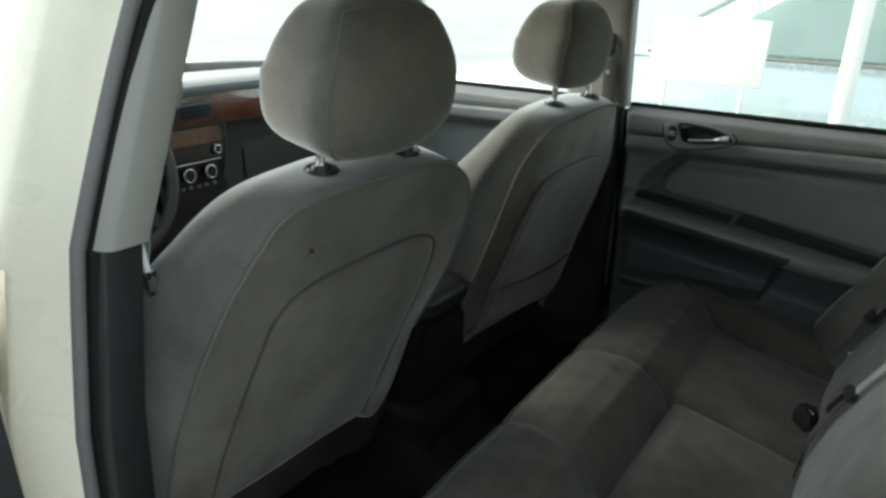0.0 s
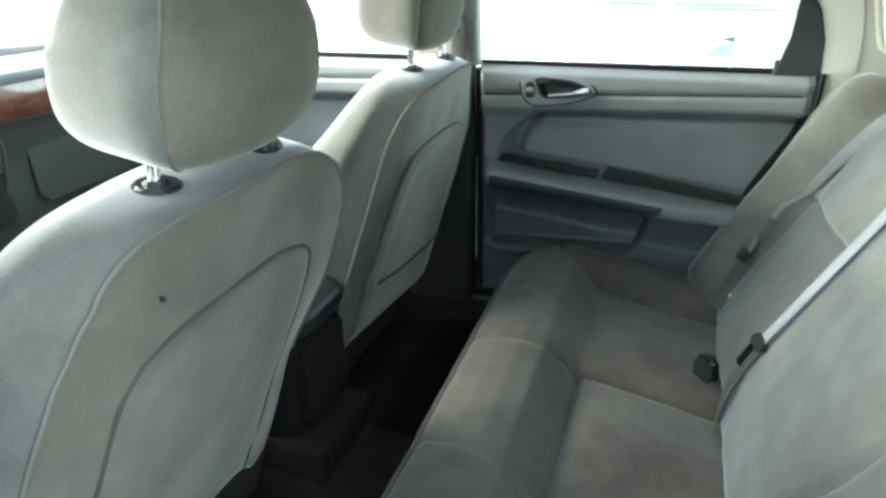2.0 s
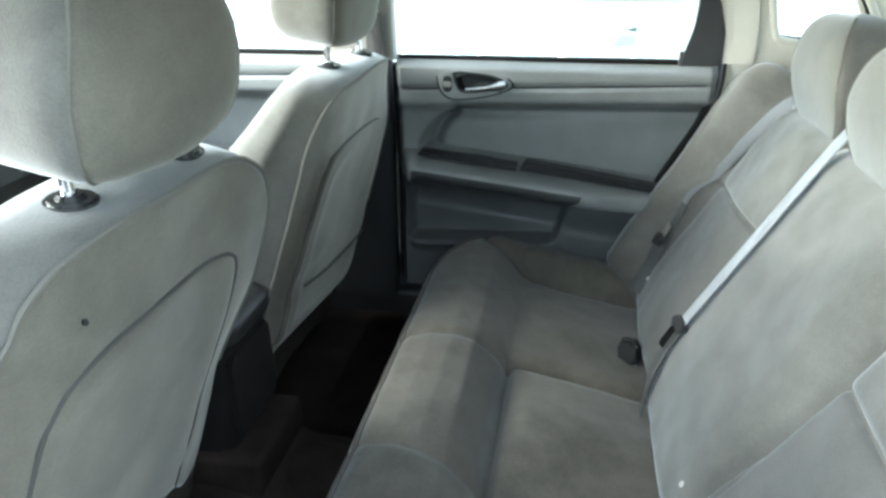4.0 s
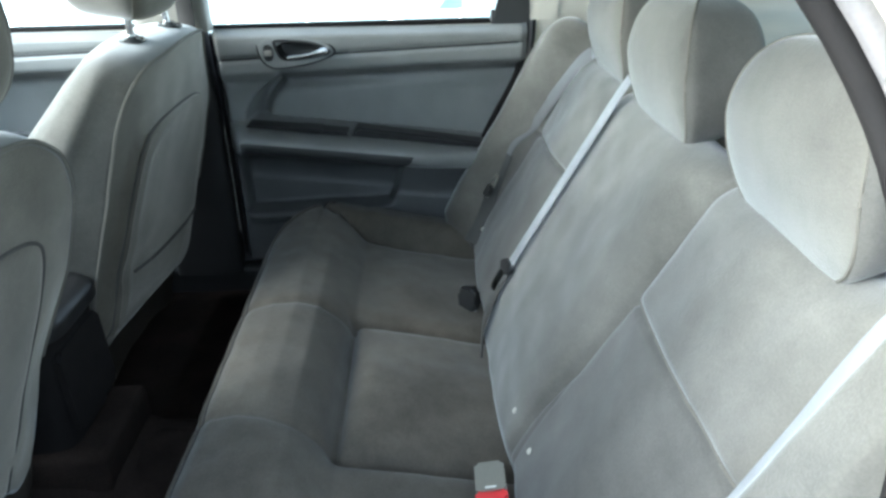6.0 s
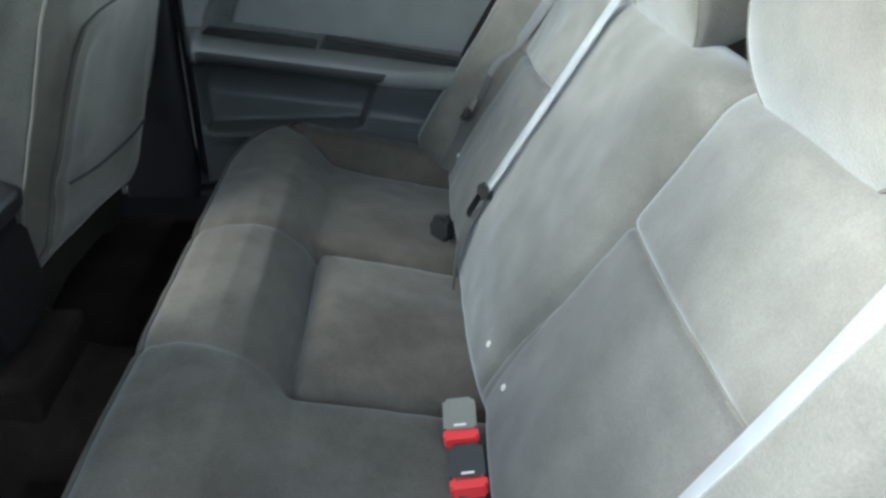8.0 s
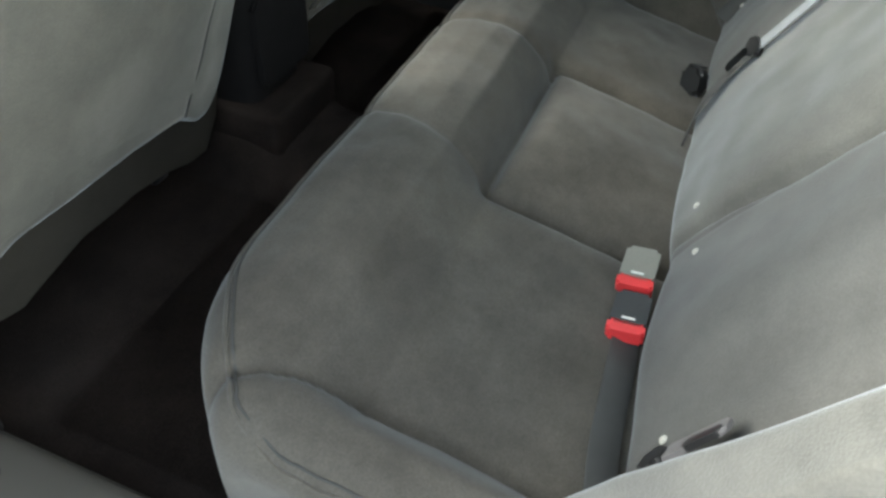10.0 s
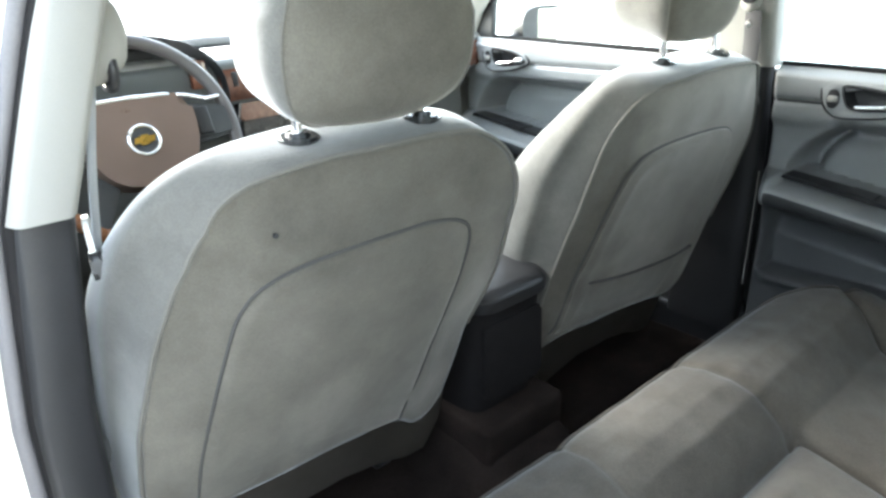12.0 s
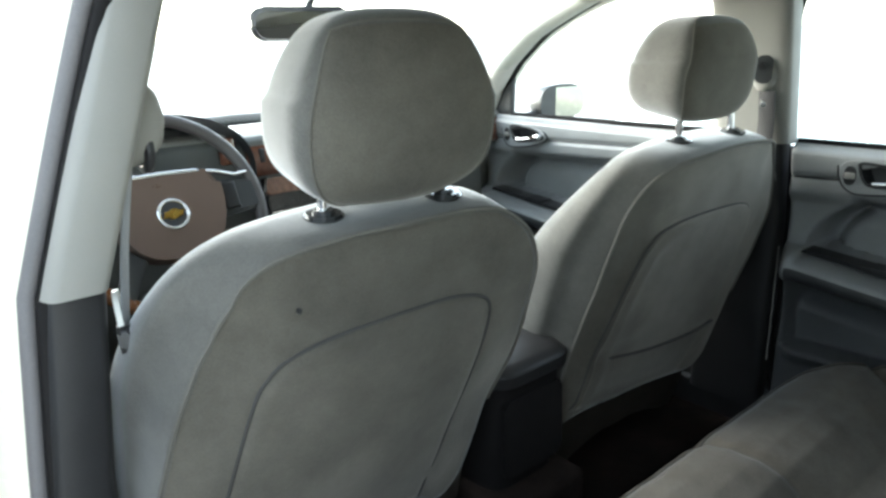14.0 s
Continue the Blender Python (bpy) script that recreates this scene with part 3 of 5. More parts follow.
    part("switch_plate", prism([(yy(0.25), arm(yy(.25)) + 0.003), (yy(0.33), arm(yy(.33)) + 0.003), (yy(0.325), arm(yy(.325)) + 0.015), (yy(0.26), arm(yy(.26)) + 0.015)], 0.054,
                               Matrix(((0, 0, 1, s * 0.687), (1, 0, 0, 0), (0, 1, 0, 0), (0, 0, 0, 1))), 0.003), BLACK, d, "small black window switch")
    part("armrest_pad", prism([(yy(0.42), arm(yy(.42)) + 0.001), (yy(0.96), arm(yy(.96)) - 0.003), (yy(0.96), arm(yy(.96)) + 0.010), (yy(0.44), arm(yy(.44)) + 0.024)], 0.05,
                              Matrix(((0, 0, 1, s * 0.697), (1, 0, 0, 0), (0, 1, 0, 0), (0, 0, 0, 1))), 0.005), BLACK, d, "black padded armrest top")
    # handle: an egg-shaped surround with a recessed cup and a lever along the cup's lower edge
    X = Matrix(((0, 0, 1, s * 0.668), (1, 0, 0, hy), (0, 1, 0, hz), (0, 0, 0, 1)))
    closed = lambda pts, n=5: [(p.y, p.z) for p in smooth_path([(0, *p) for p in pts] + [(0, *pts[0])], n)[:-1]]
    outer = closed([(0.087, 0.018), (0.083, -0.006), (0.068, -0.026), (0.042, -0.033), (-0.025, -0.024), (-0.070, -0.010), (-0.086, 0.002), (-0.073, 0.020), (-0.041, 0.030), (0.014, 0.035), (0.069, 0.032)])
    cup = closed([(0.045, 0.024), (0.040, 0.006), (0.024, -0.012), (-0.030, -0.008), (-0.068, 0.000), (-0.060, 0.012), (-0.030, 0.022), (0.010, 0.026), (0.036, 0.027)])
    cup = [cup[round(k * len(cup) / len(outer)) % len(cup)] for k in range(len(outer))]
    at = lambda loop, sc, dx: [X @ Vector((-0.008 + (p + 0.008) * sc, 0.004 + (r - 0.004) * sc, -s * dx)) for p, r in loop]
    start = min(range(len(cup)), key=lambda k: (cup[k][0] - outer[0][0]) ** 2 + (cup[k][1] - outer[0][1]) ** 2)
    cup = cup[start:] + cup[:start]
    bez = part("handle_bezel", loops([at(outer, 1.03, -0.004), at(outer, 1.0, 0.003), at(outer, 0.975, 0.006), at(cup, 1.12, 0.006), at(cup, 1.04, 0.003)]), VINYL_MID, d, "charcoal egg-shaped handle surround")
    part("handle_cup", loops([at(cup, 1.05, 0.004), at(cup, 0.98, -0.010), at(cup, 0.85, -0.020), at(cup, 0.3, -0.022)], cap=True), BLACK, bez, "black recessed cup")
    part("bezel_groove", tube(at(outer, 1.03, 0.001), 0.0028, 6, closed=True, up=(1, 0, 0)), BLACK, bez)
    part("cup_rim", tube(at(cup, 1.09, 0.0055), 0.0034, 6, closed=True, up=(1, 0, 0)), BLACK, bez, "black cup rim")
    lev = [(0.020, -0.009, 0), (-0.005, -0.006, 0), (-0.033, -0.002, 0), (-0.056, 0.003, 0), (-0.074, 0.008, 0)]
    lever = tube([X @ Vector((p, r, -s * 0.013)) for p, r, c in smooth_path(lev, 6)], lambda t: 0.0060 + 0.0062 * sstep(0.45, 0.8, t) - 0.005 * sstep(0.93, 1.0, t), 10, flat=0.75)
    part("handle_lever", lever, CHROME, bez, "bright chrome pull lever")
    lk = closed([(0.012, 0.0), (0.009, 0.015), (0.0, 0.019), (-0.009, 0.014), (-0.012, 0.0), (-0.009, -0.014), (0.0, -0.019), (0.009, -0.015)], 3)
    part("lock_recess", prism(lk, 0.008, X @ Matrix.Translation((0.064, 0.002, -s * 0.004)), 0.001), BLACK, bez, "black lock recess")
    part("lock_button", rbox((0.009, 0.013, 0.020), X @ Matrix.Translation((0.064, 0.002, -s * 0.008)) @ Matrix.Rotation(radians(90), 4, "Y"), 0.003), TRIM_GREY, bez, "small grey lock rocker")
    # outer sheet, window frame and glass
    def skin(u, v):
        z = 0.30 + 0.66 * v
        return (s * (side_x(z) + 0.105 - 0.02 * v), y0 - 0.02 + (L + 0.03) * u, z)
    part("outer_skin", grid(skin, 10, 12), PAINT, d, "cream painted outer sheet")
    # lower edge strip with bright edge
    part("edge_strip", tube([(s * (0.70), y1 + 0.002, 0.46), (s * (0.698), y1 + 0.002, 0.60), (s * 0.695, y1 + 0.002, 0.74)], 0.0016, 6), TRIM_GREY, d, "thin bright door edge")
    part("belt_seal", tube([(s * 0.722, y0 + 0.02, 0.978), (s * 0.722, y1 - 0.0, 0.972)], 0.007, 8), RUBBER, d, "black window sill seal")
    return d


def door_glass(d, s, pts, name="window_pane"):
    """A flat-bent pane: pts are (y, z) corners."""
    bm = bmesh.new()
    vs = [bm.verts.new((s * (side_x(z) + 0.022), y, z)) for y, z in pts]
    bm.faces.new(vs)
    g = part(name, bm, GLASS, d, "clear door glass", smooth=False)
    g.visible_shadow = False


def build_doors():
    r = build_door(1, 0.035, 0.772, "rear_door", "charcoal-lined rear car door, closed, with a chrome lever")
    part("rear_sash", prism([(0.028, 0.972), (0.118, 0.972), (0.101, 1.055), (0.094, 1.13), (0.155, 1.215), (0.27, 1.275), (0.26, 1.29), (0.135, 1.225), (0.055, 1.11), (0.035, 1.05)], 0.02, Matrix(((0, -0.30, 1, 1.000), (1, 0, 0, 0), (0, 1, 0, 0), (0, 0, 0, 1))), 0.003), VINYL, r, "dark grey window sash")
    part("lock_knob", cyl(0.006, 0.03, pose(0.705, 0.115, 0.99), 12, 0.002), BLACK, r, "small black lock knob")
    door_glass(r, 1, [(0.09, 0.97), (0.80, 0.97), (0.79, 1.18), (0.72, 1.30), (0.3, 1.30), (0.15, 1.22)])
    f = build_door(1, 0.90, 1.72, "front_door", "charcoal-lined front passenger door, closed", sweep=False)
    part("mirror_sail", prism([(1.605, 0.965), (1.76, 0.965), (1.68, 1.05), (1.60, 1.09)], 0.02, Matrix(((0, 0, 1, 0.705), (1, 0, 0, 0), (0, 1, 0, 0), (0, 0, 0, 1))), 0.003), BLACK, f, "black mirror sail panel")
    part("wood_strip", rbox((0.012, 0.10, 0.03), pose(0.695, 1.685, 0.925), 0.004), WOOD, f, "glossy burl wood strip")
    door_glass(f, 1, [(0.93, 0.97), (1.70, 0.965), (1.50, 1.20), (1.3, 1.28), (0.93, 1.30)])
    l = build_door(-1, 0.92, 1.72, "driver_door", "charcoal-lined driver door, closed", sweep=False)
    door_glass(l, -1, [(0.93, 0.97), (1.70, 0.965), (1.50, 1.20), (1.3, 1.28), (0.93, 1.30)])
    # door mirror
    m = thing("door_mirror", (0.86, 1.66, 0.95), "black passenger door mirror outside the glass", "mirror")
    hs = bmesh.new()
    def shell(u, v):
        a, t = 2 * math.pi * u, v
        c, sn = math.cos(a), math.sin(a)
        w, h = 0.104 * abs(c) ** 0.7 * math.copysign(1, c), 0.057 * abs(sn) ** 0.7 * math.copysign(1, sn)
        k = math.sqrt(max(0.0, 1 - t * t)) if t > 0 else 1
        return (0.972 + w * (0.25 + 0.75 * k), 1.64 + 0.10 * t, 0.990 + h * (0.25 + 0.75 * k))
    grid(shell, 32, 8, hs, closed_u=True, cap=True)
    part("housing", hs, BLACK, m, "black mirror housing")
    part("mirror_glass", prism([(x * 0.9, y * 0.9) for x, y in rrect(0.196, 0.106, 0.044)], 0.004, pose(0.975, 1.636, 0.990, 90, 0, -10)), DOOR_MIRROR, m, "mirror glass with its reflection's tone tinted in")
    part("mirror_arm", tube([(0.76, 1.68, 0.935), (0.86, 1.67, 0.950), (0.93, 1.67, 0.975)], 0.018, 8), BLACK, m)


# ---- front seats ----
def seat_outline(driver):
    """Back outline (x about the middle, z), from bottom left over the top to bottom right."""
    if driver:
        low = [(0.0, 0.503), (-0.11, 0.510), (-0.185, 0.507), (-0.222, 0.490), (-0.256, 0.474), (-0.287, 0.497), (-0.301, 0.575), (-0.302, 0.66)]
        end = [(0.259, 0.65), (0.243, 0.56), (0.224, 0.492), (0.186, 0.455), (0.137, 0.456), (0.090, 0.488), (0.0, 0.503)]
    else:
        low = [(0.0, 0.455), (-0.11, 0.461), (-0.185, 0.462), (-0.232, 0.448), (-0.266, 0.424), (-0.294, 0.446), (-0.303, 0.555), (-0.303, 0.66)]
        end = [(0.266, 0.65), (0.257, 0.56), (0.246, 0.480), (0.216, 0.443), (0.165, 0.432), (0.090, 0.446), (0.0, 0.455)]
    k = 0.0 if driver else 0.012
    top = [(-0.299, 0.75), (-0.292, 0.85), (-0.274, 0.925), (-0.238, 0.980), (-0.178, 1.010), (-0.08, 1.020), (0, 1.022),
           (0.08, 1.021), (0.180, 1.010), (0.247 - k, 0.980 - 0.4 * k), (0.289, 0.920), (0.300 + k, 0.85), (0.286 + 1.5 * k, 0.75)]
    return [(p.x, p.z) for p in smooth_path([(x, 0, z) for x, z in low + top + end], 7)][:-1]


def back_y(z):
    return 0.738 + (1.03 - z) * 0.275


POCKET = [(-0.229, 0.530), (-0.222, 0.62), (-0.205, 0.713), (-0.188, 0.793), (-0.175, 0.836), (-0.150, 0.863), (-0.10, 0.877), (-0.03, 0.882), (0.04, 0.882), (0.10, 0.880), (0.140, 0.870), (0.157, 0.845), (0.158, 0.78), (0.152, 0.71), (0.140, 0.645), (0.106, 0.508)]


def build_front_seat(xc, sag, label):
    st = thing("bucket_seat", (xc, 1.12, 0.30), label, "car seat", "front seats")
    # the driver's back is turned a little, its inboard shoulder nearer the rear bench
    out = [(x - (0.052 if xc < 0 else 0.0) * sstep(0.10, 0.25, x) * sstep(0.68, 0.85, z), z) for x, z in seat_outline(xc < 0)]
    def shoulder(px, pz):
        return -0.041 * sstep(0.06, 0.25, px) * sstep(0.62, 0.85, pz) if xc < 0 else -0.030 * sstep(-0.02, 0.27, px) * sstep(0.99, 0.80, pz)
    n = len(out)
    cx, cz = -0.01, 0.78
    def inset(i, ins):
        """The outline's point i moved in by ins, first along its normal, then towards the middle."""
        (x, z), a, c = out[i], out[i - 1], out[(i + 1) % n]
        tx, tz = c[0] - a[0], c[1] - a[1]
        l = math.hypot(tx, tz)
        nx, nz = tz / l, -tx / l
        if nx * (cx - x) + nz * (cz - z) < 0:
            nx, nz = -nx, -nz
        k = min(ins, 0.028)
        px, pz = x + nx * k, z + nz * k
        l = math.hypot(cx - px, cz - pz)
        w = min(ins - k, 0.92) / 0.92 if ins > 0.12 else 0.0
        k = min(max(ins - 0.028, 0.0), 0.092)
        px, pz = px + (cx - px) / l * k, pz + (cz - pz) / l * k
        return px * (1 - w) + cx * w, pz * (1 - w) + cz * w
    # the pillow: rows from the middle of the back out, round the edge, to the front
    rows = []
    def crease(x, z):
        """How far the piping runs inside the outline."""
        if x < 0:
            w = interp(z, (0.50, 0.69, 0.78, 0.87, 0.93, 0.98, 1.02), (0.010, 0.014, 0.028, 0.042, 0.050, 0.044, 0.016) if xc < 0 else (0.018, 0.030, 0.036, 0.036, 0.032, 0.026, 0.022))
            return 0.018 + (w - 0.018) * sstep(0.0, -0.14, x)
        return 0.018 - 0.003 * sstep(0.08, 0.25, x) if xc < 0 else 0.018 + 0.020 * sstep(0.06, 0.29, x) * sstep(1.012, 0.86, z)

    def shell_y(px, pz, dep):
        """The shell's y where it stands dep behind the flat of the back."""
        k = sstep(0.03, 0.09, dep)
        crown = -0.012 * (1 - (px / 0.27) ** 2)
        y = back_y(pz) + dep * (0.70 + 0.62 * sstep(1.02, 0.80, pz)) + crown * (1 - 2.5 * k) + 0.014 * (abs(px) / 0.27) ** 2.5 * (1 - 1.8 * k)
        # soft fold standing proud along the pocket
        y -= (0.0045 if xc < 0 else 0.009) * bell(seg_dist(px, pz, POCKET) - 0.012, 0.013) * sstep(0.90, 0.84, pz) * sstep(0.10, -0.08, px)
        return y + shoulder(px, pz)
    # flat panel to the crease, then the roll round the edge to the front
    prof = [("flat", k) for k in (0.97, 0.85, 0.70, 0.60, 0.52, 0.45, 0.39, 0.34, 0.30, 0.26, 0.23, 0.20, 0.18, 0.16, 0.145, 0.13, 0.115, 0.10, 0.085, 0.075, 0.066)] + [("crease", k) for k in (0.012, 0.005)]
    prof += [("roll", k) for k in (0.0, 0.05, 0.12, 0.2, 0.3, 0.42, 0.55, 0.7, 0.85, 1.0)]
    prof += [("front", k) for k in ((0.002, 0.120), (0.008, 0.138), (0.028, 0.152), (0.06, 0.154), (0.14, 0.138), (0.25, 0.122), (0.5, 0.112), (0.8, 0.11), (0.97, 0.11))]
    pocket = [(p.x - (0.0 if xc < 0 else 0.012), p.z - (0.0 if xc < 0 else 0.03) * sstep(0.64, 0.52, p.z)) for p in smooth_path([(x, 0, z) for x, z in POCKET], 5)]
    bm = bmesh.new()
    for kind, k in prof:
        row = []
        for i, (x, z) in enumerate(out):
            c = crease(x, z)
            if kind == "roll":
                ins, dep = c * (1 - k) ** 1.6, 0.006 + 0.086 * k
            elif kind == "front":
                ins, dep = k
            else:
                ins = k if kind == "flat" else c + k
                dep = 0.005 * sstep(0.14, 0.03, ins)
            px, pz = inset(i, ins)
            y = shell_y(px, pz, dep)
            if kind in ("flat", "crease"):
                y += 0.003 * noise.noise((px * 14, pz * 14, xc))
            row.append(bm.verts.new((xc + px, y, pz)))
        rows.append(row)
    for (A, B), (kind, k_) in zip(zip(rows, rows[1:]), prof[1:]):
        for i in range(n):
            k = (i + 1) % n
            bm.faces.new((A[i], A[k], B[k], B[i])).material_index = 0 if kind in ("roll", "front") else 1
    bm.faces.new(rows[0]).material_index = 1
    bm.faces.new(rows[-1])
    part("backrest", bm, [CLOTH, CLOTH_PANEL_WARM_CAST], st, "grey velour backrest, rear panel tinted for the warm cabin light on it")

    rim = out + out[:1]

    def on_back(px, pz, lift=0.0):
        """A point on the back of the shell, following its rounded edge."""
        dep = 0.005 * sstep(0.14, 0.03, seg_dist(px, pz, rim))
        return Vector((xc + px, shell_y(px, pz, dep) - lift, pz))
    # pocket panel, standing a little proud, with a cord round it
    pan = bmesh.new()
    pz_ = 0.008 if sag else 0.003
    lv = []
    for k, (sc, lift) in enumerate(((1.0, -0.004), (1.0, 0.001), (0.985, pz_), (0.95, pz_ + 0.001), (0.9, pz_ + 0.001), (0.8, pz_ + 0.001), (0.7, pz_ + 0.001), (0.6, pz_ + 0.001), (0.4, pz_ + 0.001), (0.2, pz_ + 0.001), (0.03, pz_ + 0.001))):
        row = []
        for x, z in pocket:
            qx, qz = -0.03 + (x + 0.03) * sc, 0.70 + (z - 0.70) * sc
            bag = sag * bell(qz - 0.62, 0.035) * math.sin(9 * qx + 30 * qz) * 0.006 if sag else 0.0
            slack = (0.004 * sag * sstep(0.74, 0.64, qz)) if lift > 0.002 else 0
            row.append(pan.verts.new(on_back(qx, qz, lift + bag + slack + 0.0015 * noise.noise((qx * 18, qz * 18, 7 + xc)))))
        lv.append(row)
    for A, B in zip(lv, lv[1:]):
        for i in range(len(A)):
            j = (i + 1) % len(A)
            pan.faces.new((A[i], A[j], B[j], B[i]))
    pan.faces.new(lv[-1])
    pan.faces.new([pan.verts.new(v.co + Vector((0, 0.012, 0))) for v in lv[0]][::-1])
    back = list(pan.verts)[-len(lv[0]):]
    for i in range(len(back)):
        j = (i + 1) % len(back)
        pan.faces.new((back[i], back[j], lv[0][j], lv[0][i]))
    part("map_pocket", pan, CLOTH_PANEL_WARM_CAST, st, "flat grey cloth map pocket" if not sag else "sagging grey cloth map pocket with a loose hem")
    part("pocket_cord", tube([on_back(x, z, 0.0015) for x, z in pocket], 0.0026, 6, up=(0, 1, 0)), THREAD, st, "dark seam cord")
    if sag:
        part("pocket_hem", tube(smooth_path([on_back(x, z, 0.0155) for x, z in ((-0.205, 0.622), (-0.10, 0.603), (0.0, 0.593), (0.08, 0.594), (0.136, 0.604))], 6), 0.003, 6, up=(0, 1, 0)), THREAD, st, "drooping pocket hem")
    # piping along the edge of the back
    pip = []
    order = list(range(30, n - 40))
    for i in order:
        px, pz = inset(i, crease(*out[i]))
        pip.append((xc + px, shell_y(px, pz, 0.0055) - 0.0012 + 0.003 * noise.noise((px * 14, pz * 14, xc)), pz))
    part("piping", tube(pip, 0.0030, 6, up=(0, 1, 0)), CLOTH_SEAM, st, "raised cloth piping")
    # headrest
    H = (-0.364, 0.7883, 1.1296, 0.1251, 0.1082, 0.0787, -0.1728, 0.216, 0.0) if xc < 0 else (0.3374, 0.8088, 1.1373, 0.1030, 0.0931, 0.0723, -0.1547, 0.154, 0.062)
    head = part("headrest", headrest_mesh(H, True), [CLOTH, CLOTH_PANEL_WARM_CAST], st, "rounded grey velour headrest")
    if xc < 0:
        side = lambda sx: [headrest_shape(H, k, sx * 45, True) for k in np.linspace(-76, 44, 34)]
        over = [headrest_shape(H, 44 + 6 * math.cos(m_ / 45 * math.pi / 2), m_, True) for m_ in np.linspace(-43, 43, 28)]
        seams = [side(-1) + over + side(1)[::-1]]
    else:
        seams = [[headrest_shape(H, k, -46, True) for k in np.linspace(-80, 62, 44)]]
    for line in seams:
        part("headrest_seam", tube(smooth_path(line, 2), 0.0019, 6, up=(0.3, 1, 0)), CLOTH_SEAM, head, "raised seam round the rear panel")
    for sx in (-1, 1):
        px = xc + sx * 0.080 + (0.003 if xc < 0 else 0.0)
        py, pz = (0.780 - 0.0095 * sx, 1.0175 + 0.001 * sx) if xc < 0 else (0.790 - 0.008 * sx, 1.0185)
        part("headrest_post", tube([(px, py + 0.002, pz - 0.03), (px, py + 0.004 + 0.004 * sx, 1.07)], 0.0065, 12), CHROME, st, "chrome headrest post")
        gb = cyl(0.0235, 0.009, pose(px, py, pz, 4, 0, 0), 28, 0.003)
        cyl(0.0135, 0.007, pose(px, py, pz + 0.005, 4, 0, 0), 20, 0.002, gb)
        part("post_sleeve", gb, GLASS_DARK, st, "glossy black post sleeve")
    # seat cushion, base and rear skirt
    def cush(u, v):
        a = 2 * math.pi * u
        c, sn = math.cos(a), math.sin(a)
        ex = lambda q: math.copysign(abs(q) ** 0.45, q)
        prof_r, prof_z = interp(v, (0, 0.25, 0.6, 0.85, 1), (0.93, 1.0, 1.0, 0.9, 0.02)), interp(v, (0, 0.25, 0.6, 0.85, 1), (0.40, 0.44, 0.50, 0.545, 0.555))
        return (xc + 0.25 * ex(c) * prof_r, 1.235 + 0.235 * ex(sn) * prof_r, prof_z + 0.05 * sn * (1 if v > 0.3 else 0.5))
    part("seat_cushion", grid(cush, 48, 12, closed_u=True, cap=True), CLOTH, st, "grey velour seat cushion")
    def skirt(u, v):
        x = -0.258 + 0.49 * u
        z1 = (0.548 if xc < 0 else 0.492) - 0.02 * u
        z0 = interp(u, (0, 0.05, 0.12, 0.24, 0.36, 0.56, 0.72, 0.84, 0.93, 1.0), (0.425, 0.393, 0.380, 0.394, 0.412, 0.414, 0.395, 0.372, 0.370, 0.42)) - (0.0 if xc < 0 else 0.040)
        z = z0 + (z1 - z0) * v
        return (xc + x, (0.903 if xc < 0 else 0.912) + 0.022 * (1 - v) + 0.006 * math.sin(9 * u) * (1 - v), z)
    sk = grid(skirt, 40, 8)
    bmesh.ops.solidify(sk, geom=sk.faces[:], thickness=0.008)
    part("rear_skirt", sk, mat_skirt(), st, "dull brown-grey cloth skirt under the backrest")
    if xc < 0:
        part("side_shield", prism([(0.985, 0.50), (1.16, 0.47), (1.15, 0.60), (1.06, 0.72), (1.01, 0.79), (0.985, 0.785)], 0.016, Matrix(((0, 0, 1, -0.659), (1, 0, 0, 0), (0, 1, 0, 0), (0, 0, 0, 1))), 0.003), TRIM_LIGHT, st, "pale beige plastic side shield")
    part("seat_frame", rbox((0.42, 0.34, 0.05), pose(xc, 1.22, 0.395), 0.01), BLACK, st, "black seat frame")
    for sx in (-1, 1):
        wide = 0.03 if sx < 0 and xc < 0 else 0.0
        rail = rbox((0.04 + wide, 0.34, 0.06), pose(xc + sx * 0.20 - 0.035 - wide / 2, 1.18, 0.325), 0.008)
        part("seat_rail", rail, SCUFF if sx < 0 and xc < 0 else BLACK, st, "grey floor rail")
    return st


SKIRT = []


def mat_skirt():
    if not SKIRT:
        SKIRT.append(mat("brown_grey_skirt", (0.088, 0.078, 0.065), 0.9, var=0.15, scale=9.0, grain=700.0, bump=0.3, spec=0.2))
    return SKIRT[0]


